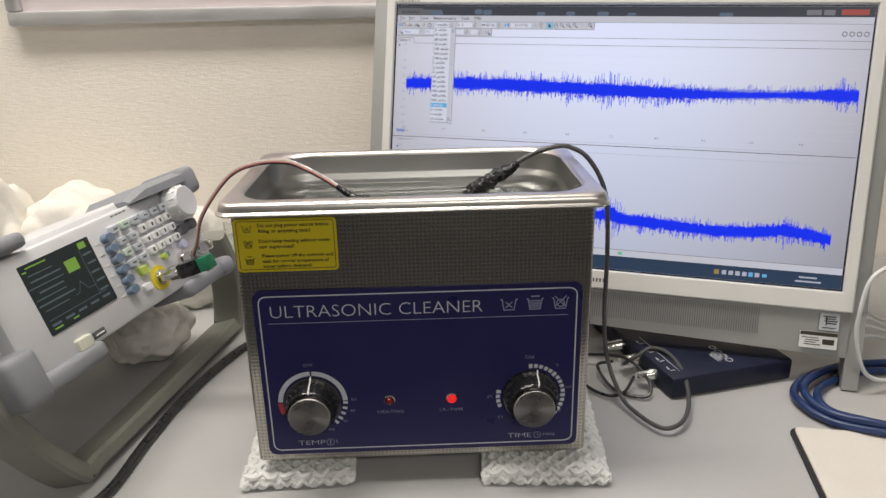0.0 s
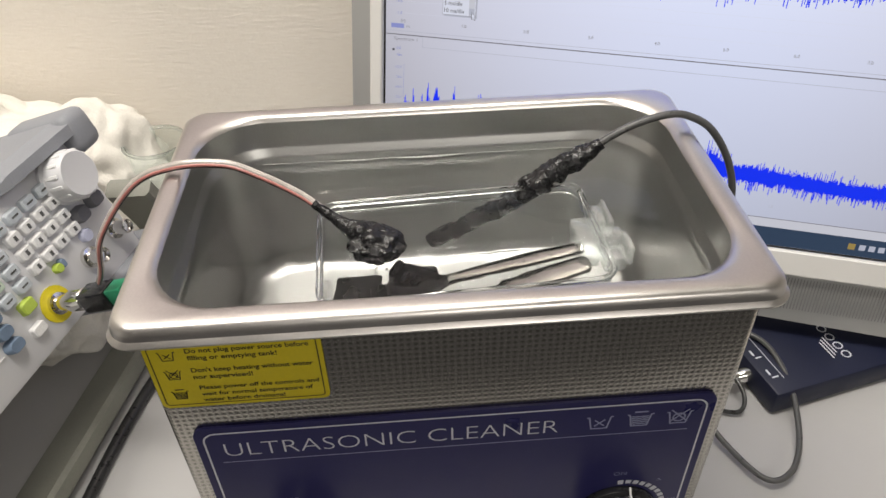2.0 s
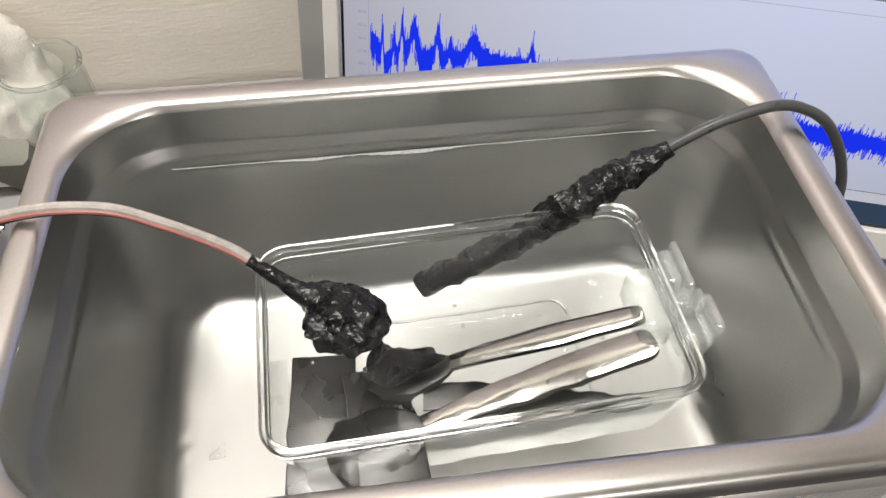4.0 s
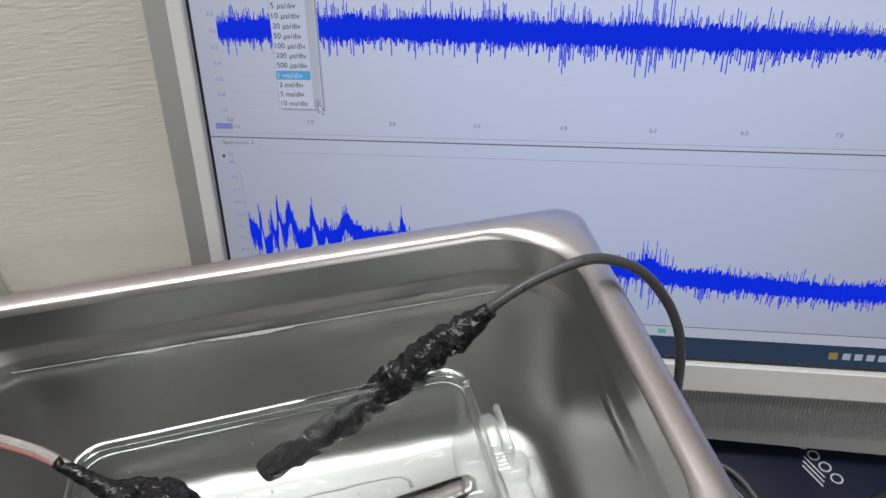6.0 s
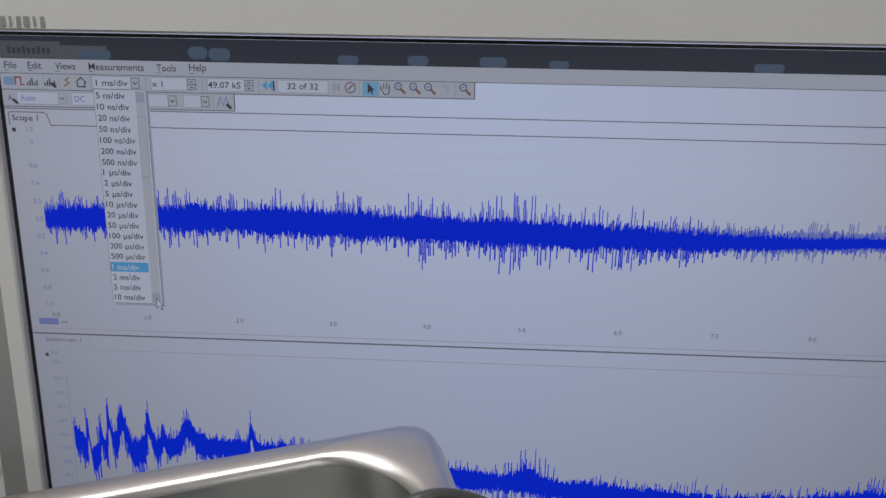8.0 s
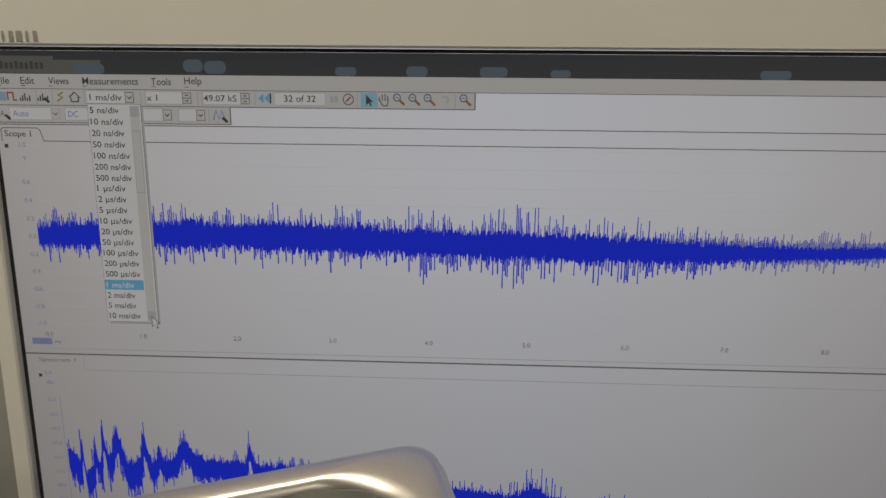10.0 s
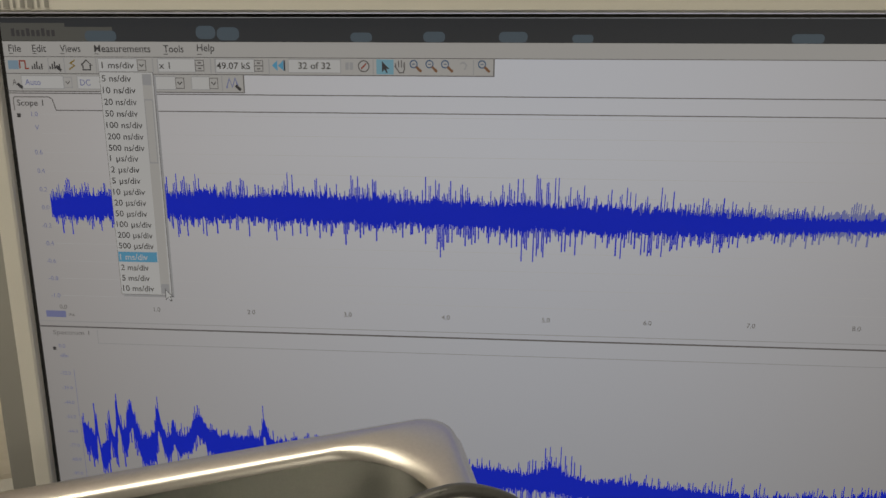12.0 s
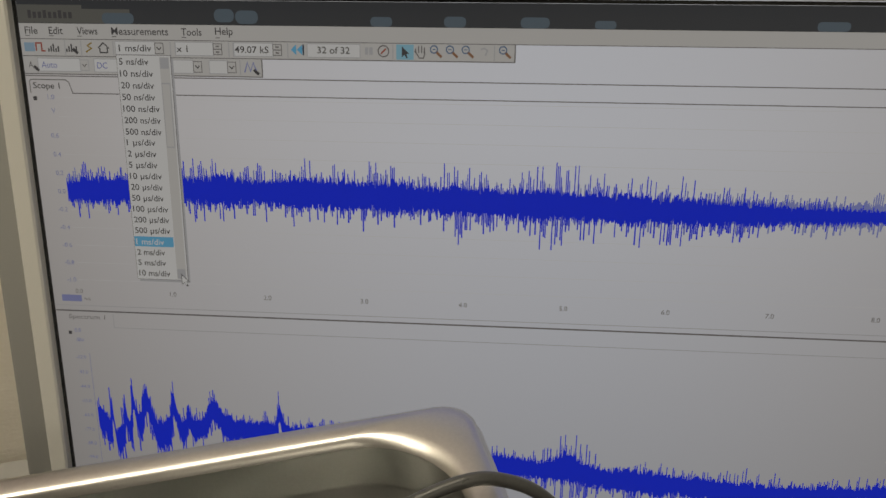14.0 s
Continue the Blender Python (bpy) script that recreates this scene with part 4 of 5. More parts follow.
E0, E1 = SL + 0.0019, SR - 0.0019
lit("title_bar", [span(E0, E1, 0.0624, ST - 0.0019)], SDARK)
lit("title_glass", [span(E0, -0.0935, 0.0626, 0.0695), span(-0.0935, -0.074, 0.0626, 0.0680)], SGLASS, -0.00015)
lit("title_text", [span(-0.1160 + k * 0.0021, -0.1146 + k * 0.0021, 0.0644, 0.0668 + 0.0006 * (k % 3 == 0)) for k in range(9)], STEXT, Y2)
for x, w, z, hgt in ((-0.0790, 0.013, 0.0645, 0.0042), (-0.0360, 0.0080, 0.0660, 0.0050), (-0.0270, 0.0090, 0.0655, 0.0050), (0.0260, 0.0085, 0.0643, 0.0036), (0.0545, 0.0085, 0.0645, 0.0040), (0.0850, 0.0110, 0.0645, 0.0040), (0.1115, 0.0080, 0.0640, 0.0030), (0.1950, 0.0120, 0.0642, 0.0034)):
    part("desktop_icon", sheet(w, hgt, hgt * 0.45, Y2, x, z), SICON, screen, smooth=False)
lit("window_buttons", [span(0.262, 0.274, 0.0640, 0.0685), span(0.276, 0.285, 0.0640, 0.0685)], SLINE, Y2)
lit("close_button", [span(0.290, 0.312, 0.0642, 0.0690)], SRED, Y2)
lit("menu_bar", [span(E0, E1, 0.0566, 0.0624)], SBAR)
lit("tool_bar", [span(E0, 0.0776, 0.0500, 0.0563), span(E0, -0.0220, 0.0430, 0.0497)], SBAR, Y2)
lit("tool_bar_edge", [span(E0, 0.0776, 0.0496, 0.0500), span(0.0776, 0.0781, 0.0496, 0.0563), span(-0.0220, -0.0215, 0.0428, 0.0497), span(E0, -0.0215, 0.0426, 0.0430), span(E0, E1, 0.0563, 0.0566)], SLINE, Y2)
lit("tool_bar_edge", [span(x, x + 0.0004, 0.0503, 0.0560) for x in (-0.1022, -0.0955, -0.0822, -0.0587, -0.0567, -0.0350, -0.0332, -0.0113, 0.0303, 0.0697)] + [span(-0.0308, -0.0304, 0.0434, 0.0494)], SMID, Y3)
lit("rule", [span(E0, E1, 0.0418, 0.0422), span(-0.1012, E1, 0.0350, 0.0354), span(-0.1180, -0.1035, 0.0404, 0.0407)], SLINE, Y2)
part("tab_edge", stroke(bmesh.new(), [(-0.1188, 0.0350), (-0.1188, 0.0398), (-0.1180, 0.0405), (-0.1035, 0.0405), (-0.1022, 0.0396), (-0.1010, 0.0352)], 0.0004, Y2), SLINE, screen, smooth=False)
ROW1, ROW2 = (0.0509, 0.0557), (0.0440, 0.0488)
ENTRIES = [span(-0.0810, -0.0650, *ROW1), span(-0.0563, -0.0413, *ROW1), span(-0.0326, -0.0172, *ROW1), span(-0.0032, 0.0174, *ROW1), span(-0.1140, -0.0966, *ROW2), span(-0.0905, -0.0800, *ROW2), span(-0.0585, -0.0498, *ROW2), span(-0.0430, -0.0358, *ROW2)]
for cx, cz, w, hgt in ENTRIES:
    lit("entry_edge", [(cx, cz, w + 0.0006, hgt + 0.0006)], SMID, -0.00025)
    lit("entry_box", [(cx, cz, w, hgt)], SWHITE, Y3)
for x, row in ((-0.0631, ROW1), (-0.0393, ROW1), (-0.0153, ROW1), (-0.0946, ROW2), (-0.0790, ROW2), (-0.0479, ROW2), (-0.0340, ROW2)):
    z = (row[0] + row[1]) / 2
    lit("spin_edge", [(x, z, 0.0037, 0.0044)], SLINE if x > -0.07 else SMID, Y4)
    lit("spin_button", [(x, z, 0.0031, 0.0038)], SBAR, -0.00045)
    if x in (-0.0393, -0.0153):
        lit("spin_mark", [(x, z, 0.0031, 0.0004), (x, z + 0.0011, 0.0014, 0.0006), (x, z - 0.0011, 0.0014, 0.0006)], SLINE, -0.0005)
    else:
        part("spin_mark", stroke(bmesh.new(), [(x - 0.0009, z + 0.0005), (x, z - 0.0005), (x + 0.0009, z + 0.0005)], 0.0004, -0.0005), STEXT if x > -0.07 else SLINE, screen, smooth=False)


def writing(text, x, z, hgt, material=STEXT, align="LEFT"):
    return part("screen_text", words(text, hgt / 0.72, x, z, -0.0006, align), material, screen, smooth=False)


for text, x0, x1 in (("File", -0.1178, -0.1125), ("Edit", -0.1078, -0.1020), ("Views", -0.0962, -0.0877), ("Measurements", -0.0820, -0.0588), ("Tools", -0.0535, -0.0453), ("Help", -0.0398, -0.0327)):
    part("screen_text", fitted(text, x0, x1, 0.0597, 0.0029, -0.0006, 0.00003), STEXT, screen, smooth=False)
    lit("underline", [span(x0, x0 + 0.0018, 0.0575, 0.05775)], STEXT, -0.0006)
for text, x0, x1, z in (("1 ms/div", -0.0796, -0.0662, 0.0533), ("x 1", -0.0559, -0.0514, 0.0533), ("49.07 kS", -0.0323, -0.0187, 0.0533), ("32 of 32", 0.0007, 0.0136, 0.0535)):
    part("screen_text", fitted(text, x0, x1, z, 0.0026, -0.0006, 0.00003), STEXT, screen, smooth=False)
for text, x0, x1, z, mt in (("A", -0.1195 + 0.0015, -0.1160, 0.0464, SLINE), ("Auto", -0.1126, -0.1060, 0.0464, SBLUETEXT), ("DC", -0.0893, -0.0850, 0.0464, SBLUETEXT)):
    part("screen_text", fitted(text, x0, x1, z, 0.0025, -0.0006, 0.00003), mt, screen, smooth=False)
part("screen_text", fitted("Scope 1", -0.1172, -0.1060, 0.0378, 0.0025, -0.0006, 0.00003), STEXT, screen, smooth=False)
part("screen_text", fitted("Spectrum 1", -0.1143, -0.0978, -0.0618, 0.0021, -0.0006), SLINE, screen, smooth=False)

# toolbar icons
for k, (x, mt) in enumerate(((-0.1168, SSKY), (-0.1122, SRED), (-0.1071, STEXT), (-0.0996, STEXT), (-0.0922, SGOLD), (-0.0860, STEXT))):
    bm = bmesh.new()
    if k in (0,):
        bars([span(x - 0.0022, x + 0.0022, 0.0515, 0.0550)], Y3, bm)
    elif k == 1:
        stroke(bm, [(x - 0.0018, 0.0518), (x - 0.0018, 0.0548), (x + 0.0005, 0.0548), (x + 0.0005, 0.0518), (x + 0.002, 0.0518)], 0.0006, Y4)
    elif k in (2, 3):
        bars([span(x - 0.002 + i * 0.001, x - 0.0014 + i * 0.001, 0.0515, 0.0528 + (i * 7 % 3) * 0.0009) for i in range(5)], Y4, bm)
    elif k == 4:
        stroke(bm, [(x - 0.0012, 0.0515), (x + 0.0012, 0.0530), (x - 0.0005, 0.0540), (x + 0.0015, 0.0552)], 0.0006, Y4)
    else:
        stroke(bm, [(x - 0.0022, 0.0532), (x, 0.0552), (x + 0.0022, 0.0532), (x + 0.0015, 0.0532), (x + 0.0015, 0.0514), (x - 0.0015, 0.0514), (x - 0.0015, 0.0532)], 0.0005, Y4)
    part("toolbar_icon", bm, mt, screen, smooth=False)
for k in range(2):
    x = -0.0099 + 0.0024 * k
    bm = bmesh.new()
    f = bm.faces.new([bm.verts.new((a, Y4, c)) for a, c in ((x, 0.0535), (x + 0.0022, 0.0555), (x + 0.0022, 0.0515))])
    f.normal_update()
    if f.normal.y > 0:
        f.normal_flip()
    part("toolbar_icon", bm, SHIGH, screen, smooth=False)
lit("toolbar_icon", [span(-0.0052, -0.0046, 0.0515, 0.0555)], STASK, Y4)
lit("toolbar_icon", [span(0.0318, 0.0386, 0.0503, 0.0560)], SHIGHPALE, Y3)


def arrow(x, z, s, y, name="pointer_arrow"):
    bm = bmesh.new()
    pts = [(0, 0), (0, -1.0), (0.25, -0.77), (0.42, -1.1), (0.56, -1.03), (0.40, -0.70), (0.70, -0.70)]
    bm.faces.new([bm.verts.new((x + a * s, y, z + b * s)) for a, b in pts])
    bm.normal_update()
    if bm.faces[:][0].normal.y > 0:
        bmesh.ops.reverse_faces(bm, faces=bm.faces[:])
    return bm


part("toolbar_icon", arrow(0.0340, 0.0554, 0.0042, -0.0005), STEXT, screen, smooth=False)
bm = bmesh.new()
for k, (dx, top) in enumerate(((-0.0018, 0.0546), (-0.0007, 0.0555), (0.0004, 0.0557), (0.0014, 0.0550))):
    stroke(bm, [(0.0413 + dx, 0.0530), (0.0413 + dx * 1.1, top)], 0.0005, Y4)
stroke(bm, [(0.0390, 0.0536), (0.0402, 0.0520), (0.0408, 0.0510), (0.0424, 0.0510), (0.0429, 0.0524), (0.0428, 0.0546)], 0.0005, Y4)
part("toolbar_icon", bm, SLINE, screen, smooth=False)
for x in (0.0465, 0.0527, 0.0588, 0.0732):
    bm = bmesh.new()
    stroke(bm, [(x + 0.0014 * math.cos(a * math.pi / 6), 0.0543 + 0.0014 * math.sin(a * math.pi / 6)) for a in range(13)], 0.0005, Y4)
    stroke(bm, [(x - 0.0006, 0.0543), (x + 0.0006, 0.0543)], 0.0004, Y4)
    part("toolbar_icon", bm, SICONBLUE, screen, smooth=False)
    part("toolbar_icon", stroke(bmesh.new(), [(x + 0.0010, 0.0533), (x + 0.0030, 0.0514)], 0.0010, -0.00045), SBROWN, screen, smooth=False)
bm = stroke(bmesh.new(), [(0.0646, 0.0545), (0.0660, 0.0550), (0.0672, 0.0540), (0.0664, 0.0522)], 0.0006, Y4)
part("toolbar_icon", bm, SMID, screen, smooth=False)
bm = stroke(bmesh.new(), [(0.0268 + 0.0021 * math.cos(a * math.pi / 8), 0.0534 + 0.0021 * math.sin(a * math.pi / 8)) for a in range(17)], 0.0005, Y4)
part("toolbar_icon", bm, SLINE, screen, smooth=False)
part("toolbar_icon", stroke(bmesh.new(), [(0.0258, 0.0524), (0.0278, 0.0544)], 0.0006, -0.00045), SRED, screen, smooth=False)
lit("toolbar_icon", [span(0.0195, 0.0208, 0.0520, 0.0548), span(0.0212, 0.0226, 0.0520, 0.0548)], SMID, Y4)
bm = stroke(bmesh.new(), [(-0.0288, 0.0445), (-0.0276, 0.0484), (-0.0264, 0.0450), (-0.0252, 0.0484), (-0.0240, 0.0450)], 0.0006, Y4)
part("toolbar_icon", bm, SBLUETEXT, screen, smooth=False)
for x, z in ((-0.1147, 0.0448), (-0.0238, 0.0446), (-0.0975, 0.0518)):
    part("toolbar_icon", stroke(bmesh.new(), [(x - 0.0012, z + 0.0010), (x + 0.0008, z - 0.0008)], 0.0012, -0.0005), STEXT, screen, smooth=False)

# axes
for k in range(-5, 6):
    if k == 4:
        writing("V", -0.1090, 0.0280, 0.0020, SBLUETEXT, "RIGHT")
        continue
    writing("%.1f" % (k * 0.2), -0.1088, -0.0055 + k * 0.0078, 0.0020, SBLUETEXT, "RIGHT")
lit("axis_box", [span(-0.1180, -0.1164, 0.0322, 0.0338), span(-0.1155, -0.1140, -0.0700, -0.0685)], STEXT, Y3)
lit("axis_value", [span(-0.1165, -0.1075, -0.0545, -0.0515)], SBLUETEXT, Y3)
writing("ms", -0.1062, -0.0530, 0.0018, SLINE)
for k in range(0, 10):
    writing("%d.0" % k, -0.1081 + 0.04197 * k, -0.0497, 0.0021, SLINE, "CENTER")
lit("graticule", [span(-0.1081, 0.3118, -0.0055 + k * 0.0078 - 0.00006, -0.0055 + k * 0.0078 + 0.00006) for k in range(-5, 6)], SWHITE, Y1)
lit("divider", [span(E0, E1, -0.0592, -0.0585)], SLINE, Y3)
lit("divider", [span(E0, E1, -0.0565, -0.0562), span(-0.094, E1, -0.0664, -0.0661), span(-0.0943, -0.0940, -0.0664, -0.0600)], SMID, Y3)
writing("0.0", -0.1095, -0.0680, 0.0018, SBLUETEXT, "RIGHT")
writing("dBu", -0.1085, -0.0725, 0.0018, SBLUETEXT, "RIGHT")
for k in range(9):
    writing("%.1f" % (-22 - 11 * k), -0.1085, -0.0809 - 0.00715 * k, 0.0017, SBLUETEXT, "RIGHT")
lit("axis_line", [span(-0.1072, -0.1070, -0.1400, -0.0790)], SBLUETEXT, Y2)
for text, x in (("0.5", -0.014), ("1.0", 0.069), ("1.5", 0.152), ("2.0", 0.235)):
    writing(text, x, -0.1500, 0.0018, SMID, "CENTER")
lit("status_bar", [span(E0, E1, -0.1650, -0.1585)], SBAR)
lit("status_line", [span(E0, E1, -0.1588, -0.1583)], SLINE, Y2)
lit("status_mark", [span(x, x + 0.0042, -0.1632, -0.1604) for x in (0.083, 0.117)], SGREEN, Y2)
lit("task_bar", [span(E0, E1, SB + 0.0019, -0.1650)], STASK)
lit("tray_icon", [span(x, x + 0.004, -0.1735, -0.1695) for x in (0.214, 0.220, 0.226, 0.232, 0.243)], SMID, Y2)
lit("tray_icon", [span(0.2070, 0.2115, -0.1737, -0.1693)], SGOLD, Y2)
lit("tray_icon", [span(0.2375, 0.2415, -0.1735, -0.1695), span(0.2495, 0.2535, -0.1730, -0.1700)], SHIGH, Y2)
lit("tray_clock", [span(0.281, 0.296, -0.1705, -0.1690), span(0.278, 0.300, -0.1743, -0.1728)], SMID, Y2)
# maker's mark in the window corner, as plain strokes
bm = bmesh.new()
for k in range(4):
    stroke(bm, [(0.2945 + k * 0.0058 + 0.0019 * math.cos(a * math.pi / 6), 0.0480 + 0.0019 * math.sin(a * math.pi / 6)) for a in range(13)], 0.0008, Y3)
part("window_mark", bm, SLINE, screen, smooth=False)


# traces: a dense band of samples with spikes on both sides
def trace(x0, x1, step, mid, half, spike, y, rng, down=1.0):
    """A jagged dense core, and thin upright strokes of single samples on both sides of it."""
    bm = bmesh.new()
    n = int((x1 - x0) / step)
    last = None
    lean = 0.0
    for i in range(n):
        x = x0 + (i + 0.5) * step
        s, m, q = half(x), mid(x), spike(x)
        top = m + s * (0.65 + 0.7 * rng.random()) + 0.25 * q * rng.random() ** 2
        bot = m - s * (0.65 + 0.7 * rng.random()) - 0.25 * q * down * rng.random() ** 2
        v = (bm.verts.new((x, y, top)), bm.verts.new((x, y, bot)))
        if last:
            bm.faces.new((last[0], last[1], v[1], v[0]))
        last = v
        lean = 0.6 * lean + 0.4 * rng.random()
        if i % 2 == 0:
            w = step * rng.uniform(0.65, 0.95)
            up = m + s * 0.5 + (s * 0.5 + 1.25 * q * (0.5 + lean)) * rng.random() ** 1.35
            dn = m - s * 0.5 - (s * 0.5 + 1.25 * q * down * (0.5 + lean)) * rng.random() ** 1.35
            bm.faces.new([bm.verts.new((a, y - 0.00002, c)) for a, c in ((x - w, dn), (x + w, dn), (x + w * 0.7, up), (x - w * 0.7, up))])
    bmesh.ops.recalc_face_normals(bm, faces=bm.faces[:])
    for f in bm.faces:
        if f.normal.y > 0:
            f.normal_flip()
    return bm


def wobble(x, f, seed):
    return noise.noise(Vector((x * f, seed, 0.3)))


def waist(x):
    """0 at the narrow place of the voltage trace, 1 far from it."""
    return 1 - 0.88 * math.exp(-((x - 0.232) / 0.060) ** 2) - 0.30 * math.exp(-((x + 0.112) / 0.030) ** 2)


def swing(x):
    return -0.0048 - 0.0030 * math.exp(-((x - 0.215) / 0.08) ** 2) + 0.0012 * math.sin((x + 0.1) * 22)


rng = random.Random(21)
tagged(part("scope_trace_afterglow", trace(-0.1075, 0.3118, 0.00042, lambda x: swing(x) + 0.0006, lambda x: 0.0040 * (1 + 0.3 * wobble(x, 40, 4)), lambda x: 0.0040, -0.00022, rng), SPALE, screen, "faint afterglow of the voltage trace", smooth=False), kind="stuff")
rng = random.Random(4)
tagged(part("scope_trace", trace(-0.1081, 0.3118, 0.00034, swing, lambda x: (0.0018 + 0.0030 * waist(x)) * (1 + 0.40 * wobble(x, 70, 1)), lambda x: (0.0015 + 0.0066 * waist(x)) * (0.9 + 0.8 * wobble(x, 75, 2)), Y3, rng), SBLUE, screen, "blue noisy voltage trace", smooth=False), kind="stuff")


def peaks(x):
    v = 0.0
    for c, hgt, w in ((-0.0997, 0.0190, 0.0007), (-0.0935, 0.0110, 0.0008), (-0.0893, 0.0170, 0.0009), (-0.0830, 0.0170, 0.0026), (-0.0705, 0.0130, 0.0012), (-0.0636, 0.0060, 0.0010), (-0.0517, 0.0105, 0.0034), (-0.0216, 0.0125, 0.0014), (0.108, 0.0040, 0.0060)):
        v += hgt * math.exp(-((x - c) / w) ** 2)
    return v


FLOOR = [(-0.110, -0.1130), (-0.085, -0.1120), (-0.040, -0.1135), (0.0, -0.1160), (0.083, -0.1250), (0.130, -0.1290), (0.200, -0.1330), (0.235, -0.1320), (0.265, -0.1275), (0.290, -0.1315), (0.320, -0.1370)]


def floor_level(x):
    for (a, p), (b, q) in zip(FLOOR, FLOOR[1:]):
        if x <= b:
            return p + (q - p) * (x - a) / (b - a)
    return FLOOR[-1][1]


def low_end(x):
    """1 where the spectrum is ragged, at its low end, 0 past it."""
    return 1 / (1 + math.exp((x + 0.066) / 0.006))


def comb(x):
    return 0.0085 * math.exp(-((x - 0.108) / 0.010) ** 2) + 0.0050 * math.exp(-((x - 0.185) / 0.014) ** 2) + 0.0040 * math.exp(-((x - 0.265) / 0.016) ** 2)


rng = random.Random(9)
tagged(part("spectrum_trace", trace(-0.1062, 0.304, 0.00034, lambda x: floor_level(x) + peaks(x) * 0.85 + low_end(x) * (0.010 * wobble(x, 210, 3) - 0.0030), lambda x: 0.0048 * (1 + 0.3 * wobble(x, 80, 7)) + 0.0010 * low_end(x), lambda x: (0.0050 + comb(x)) * (0.8 + 0.5 * wobble(x, 70, 5)) + 0.0030 * low_end(x), Y3, rng, 1.25), SBLUE, screen, "blue noisy spectrum trace", smooth=False), kind="stuff")

# open drop-down list over the scope view
lit("list_shadow", [span(-0.0800, -0.0577, -0.0440, 0.0495)], SMID, -0.00062)
lit("list_border", [span(-0.0810, -0.0585, -0.0430, 0.0507)], SLINE, -0.0007)
lit("drop_down_list", [span(-0.0808, -0.0587, -0.0428, 0.0505)], SWHITE, -0.0008)
lit("list_scroll_bar", [span(-0.0632, -0.0592, -0.0424, 0.0500)], SBAR, -0.0009)
lit("list_scroll_thumb", [span(-0.0630, -0.0594, 0.0140, 0.0400)], SMID, -0.0010)
lit("list_scroll_thumb", [span(-0.0627, -0.0597, 0.0145, 0.0395)], SBAR, -0.0011)
for z in (0.0455, -0.0422):
    lit("list_scroll_button", [span(-0.0630, -0.0594, z, z + 0.0043)], SMID, -0.0010)
lit("list_choice", [span(-0.0806, -0.0636, 0.0481 - 0.00464 * 16 - 0.0022, 0.0481 - 0.00464 * 16 + 0.0022)], SHIGH, -0.00095)
for k, text in enumerate(["%d ns/div" % v for v in (5, 10, 20, 50, 100, 200, 500)] + ["%d µs/div" % v for v in (1, 2, 5, 10, 20, 50, 100, 200, 500)] + ["%d ms/div" % v for v in (1, 2, 5, 10)]):
    part("list_text", fitted(text, -0.0798, min(-0.0638, -0.0798 + 0.00152 * len(text)), 0.0481 - 0.00464 * k, 0.0026, -0.0012, 0.00003), SWHITE if k == 16 else STEXT, screen, smooth=False)
part("mouse_arrow", arrow(-0.0612, -0.0398, 0.0052, -0.0014), STEXT, screen, smooth=False)
part("mouse_arrow_fill", arrow(-0.0609, -0.0404, 0.0040, -0.0015), SWHITE, screen, smooth=False)

# ---- function generator on its folded handle ----
GEN = pose(-0.263, 0.006, 0.132, 0, 0, 74) @ pose(0, 0, 0, -20)
gen = thing("function_generator", GEN, "pale grey bench function generator with display, propped on its handle", "function generator")
GL, GR, GB, GT = -0.045, 0.218, -0.026, 0.076
part("case", box(GL + 0.004, GR - 0.004, 0.012, 0.205, GB + 0.006, GT - 0.006, 0.006), INSTRUMENT, gen, "pale grey metal case")
part("front_panel", box(GL + 0.012, GR - 0.012, 0.0, 0.016, GB + 0.003, GT - 0.012, 0.004), INSTRUMENT, gen, "pale grey front panel")


def bumper(x0, x1, z0, z1):
    return box(x0, x1, -0.010, 0.045, z0, z1, 0.007, 3)


part("corner_bumper", bumper(GL - 0.008, GL + 0.020, GB - 0.010, GB + 0.030), BUMPER, gen, "grey rubber corner bumper")
part("corner_bumper", bumper(GL - 0.008, GL + 0.020, GT - 0.030, GT + 0.003), BUMPER, gen)
part("corner_bumper", bumper(GR - 0.016, GR + 0.005, GB - 0.010, GB + 0.008), BUMPER, gen)
part("corner_bumper", bumper(GR - 0.016, GR + 0.008, GT - 0.026, GT + 0.001), BUMPER, gen)
part("edge_bumper", box(GL + 0.015, GL + 0.060, -0.006, 0.045, GT - 0.010, GT + 0.002, 0.005, 3), BUMPER, gen)
part("edge_bumper", loft([[(x, y, z) for y, z in ((-0.002, GT - 0.012), (0.050, GT - 0.012), (0.050, GT - 0.008), (0.004, GT - 0.008), (-0.002, GT - 0.011))] for x in (0.130,)] + [[(x, y, z) for y, z in ((-0.009, GT - 0.012), (0.055, GT - 0.012), (0.055, GT - 0.001), (0.002, GT - 0.001), (-0.009, GT - 0.005))] for x in (0.148, GR - 0.010)]), BUMPER, gen, "wedge-shaped top bumper", smooth=False)
part("edge_bumper", box(GL + 0.015, GL + 0.080, -0.006, 0.045, GB - 0.009, GB + 0.006, 0.005, 3), BUMPER, gen)
part("edge_bumper", box(GR - 0.070, GR - 0.012, -0.006, 0.045, GB - 0.009, GB + 0.006, 0.005, 3), BUMPER, gen)
GDISP = glow("generator_display", (0.016, 0.022, 0.022), 0.9)
GDGREEN = glow("display_green", (0.16, 0.30, 0.05), 0.9)
GDGREY = glow("display_grey", (0.08, 0.105, 0.12), 0.9)
disp = part("display", film(0.0715, 0.0545, 0.001, -0.0008, 0.001, 0.0345, 0.0272), GDISP, gen, "dark lit display", smooth=False)
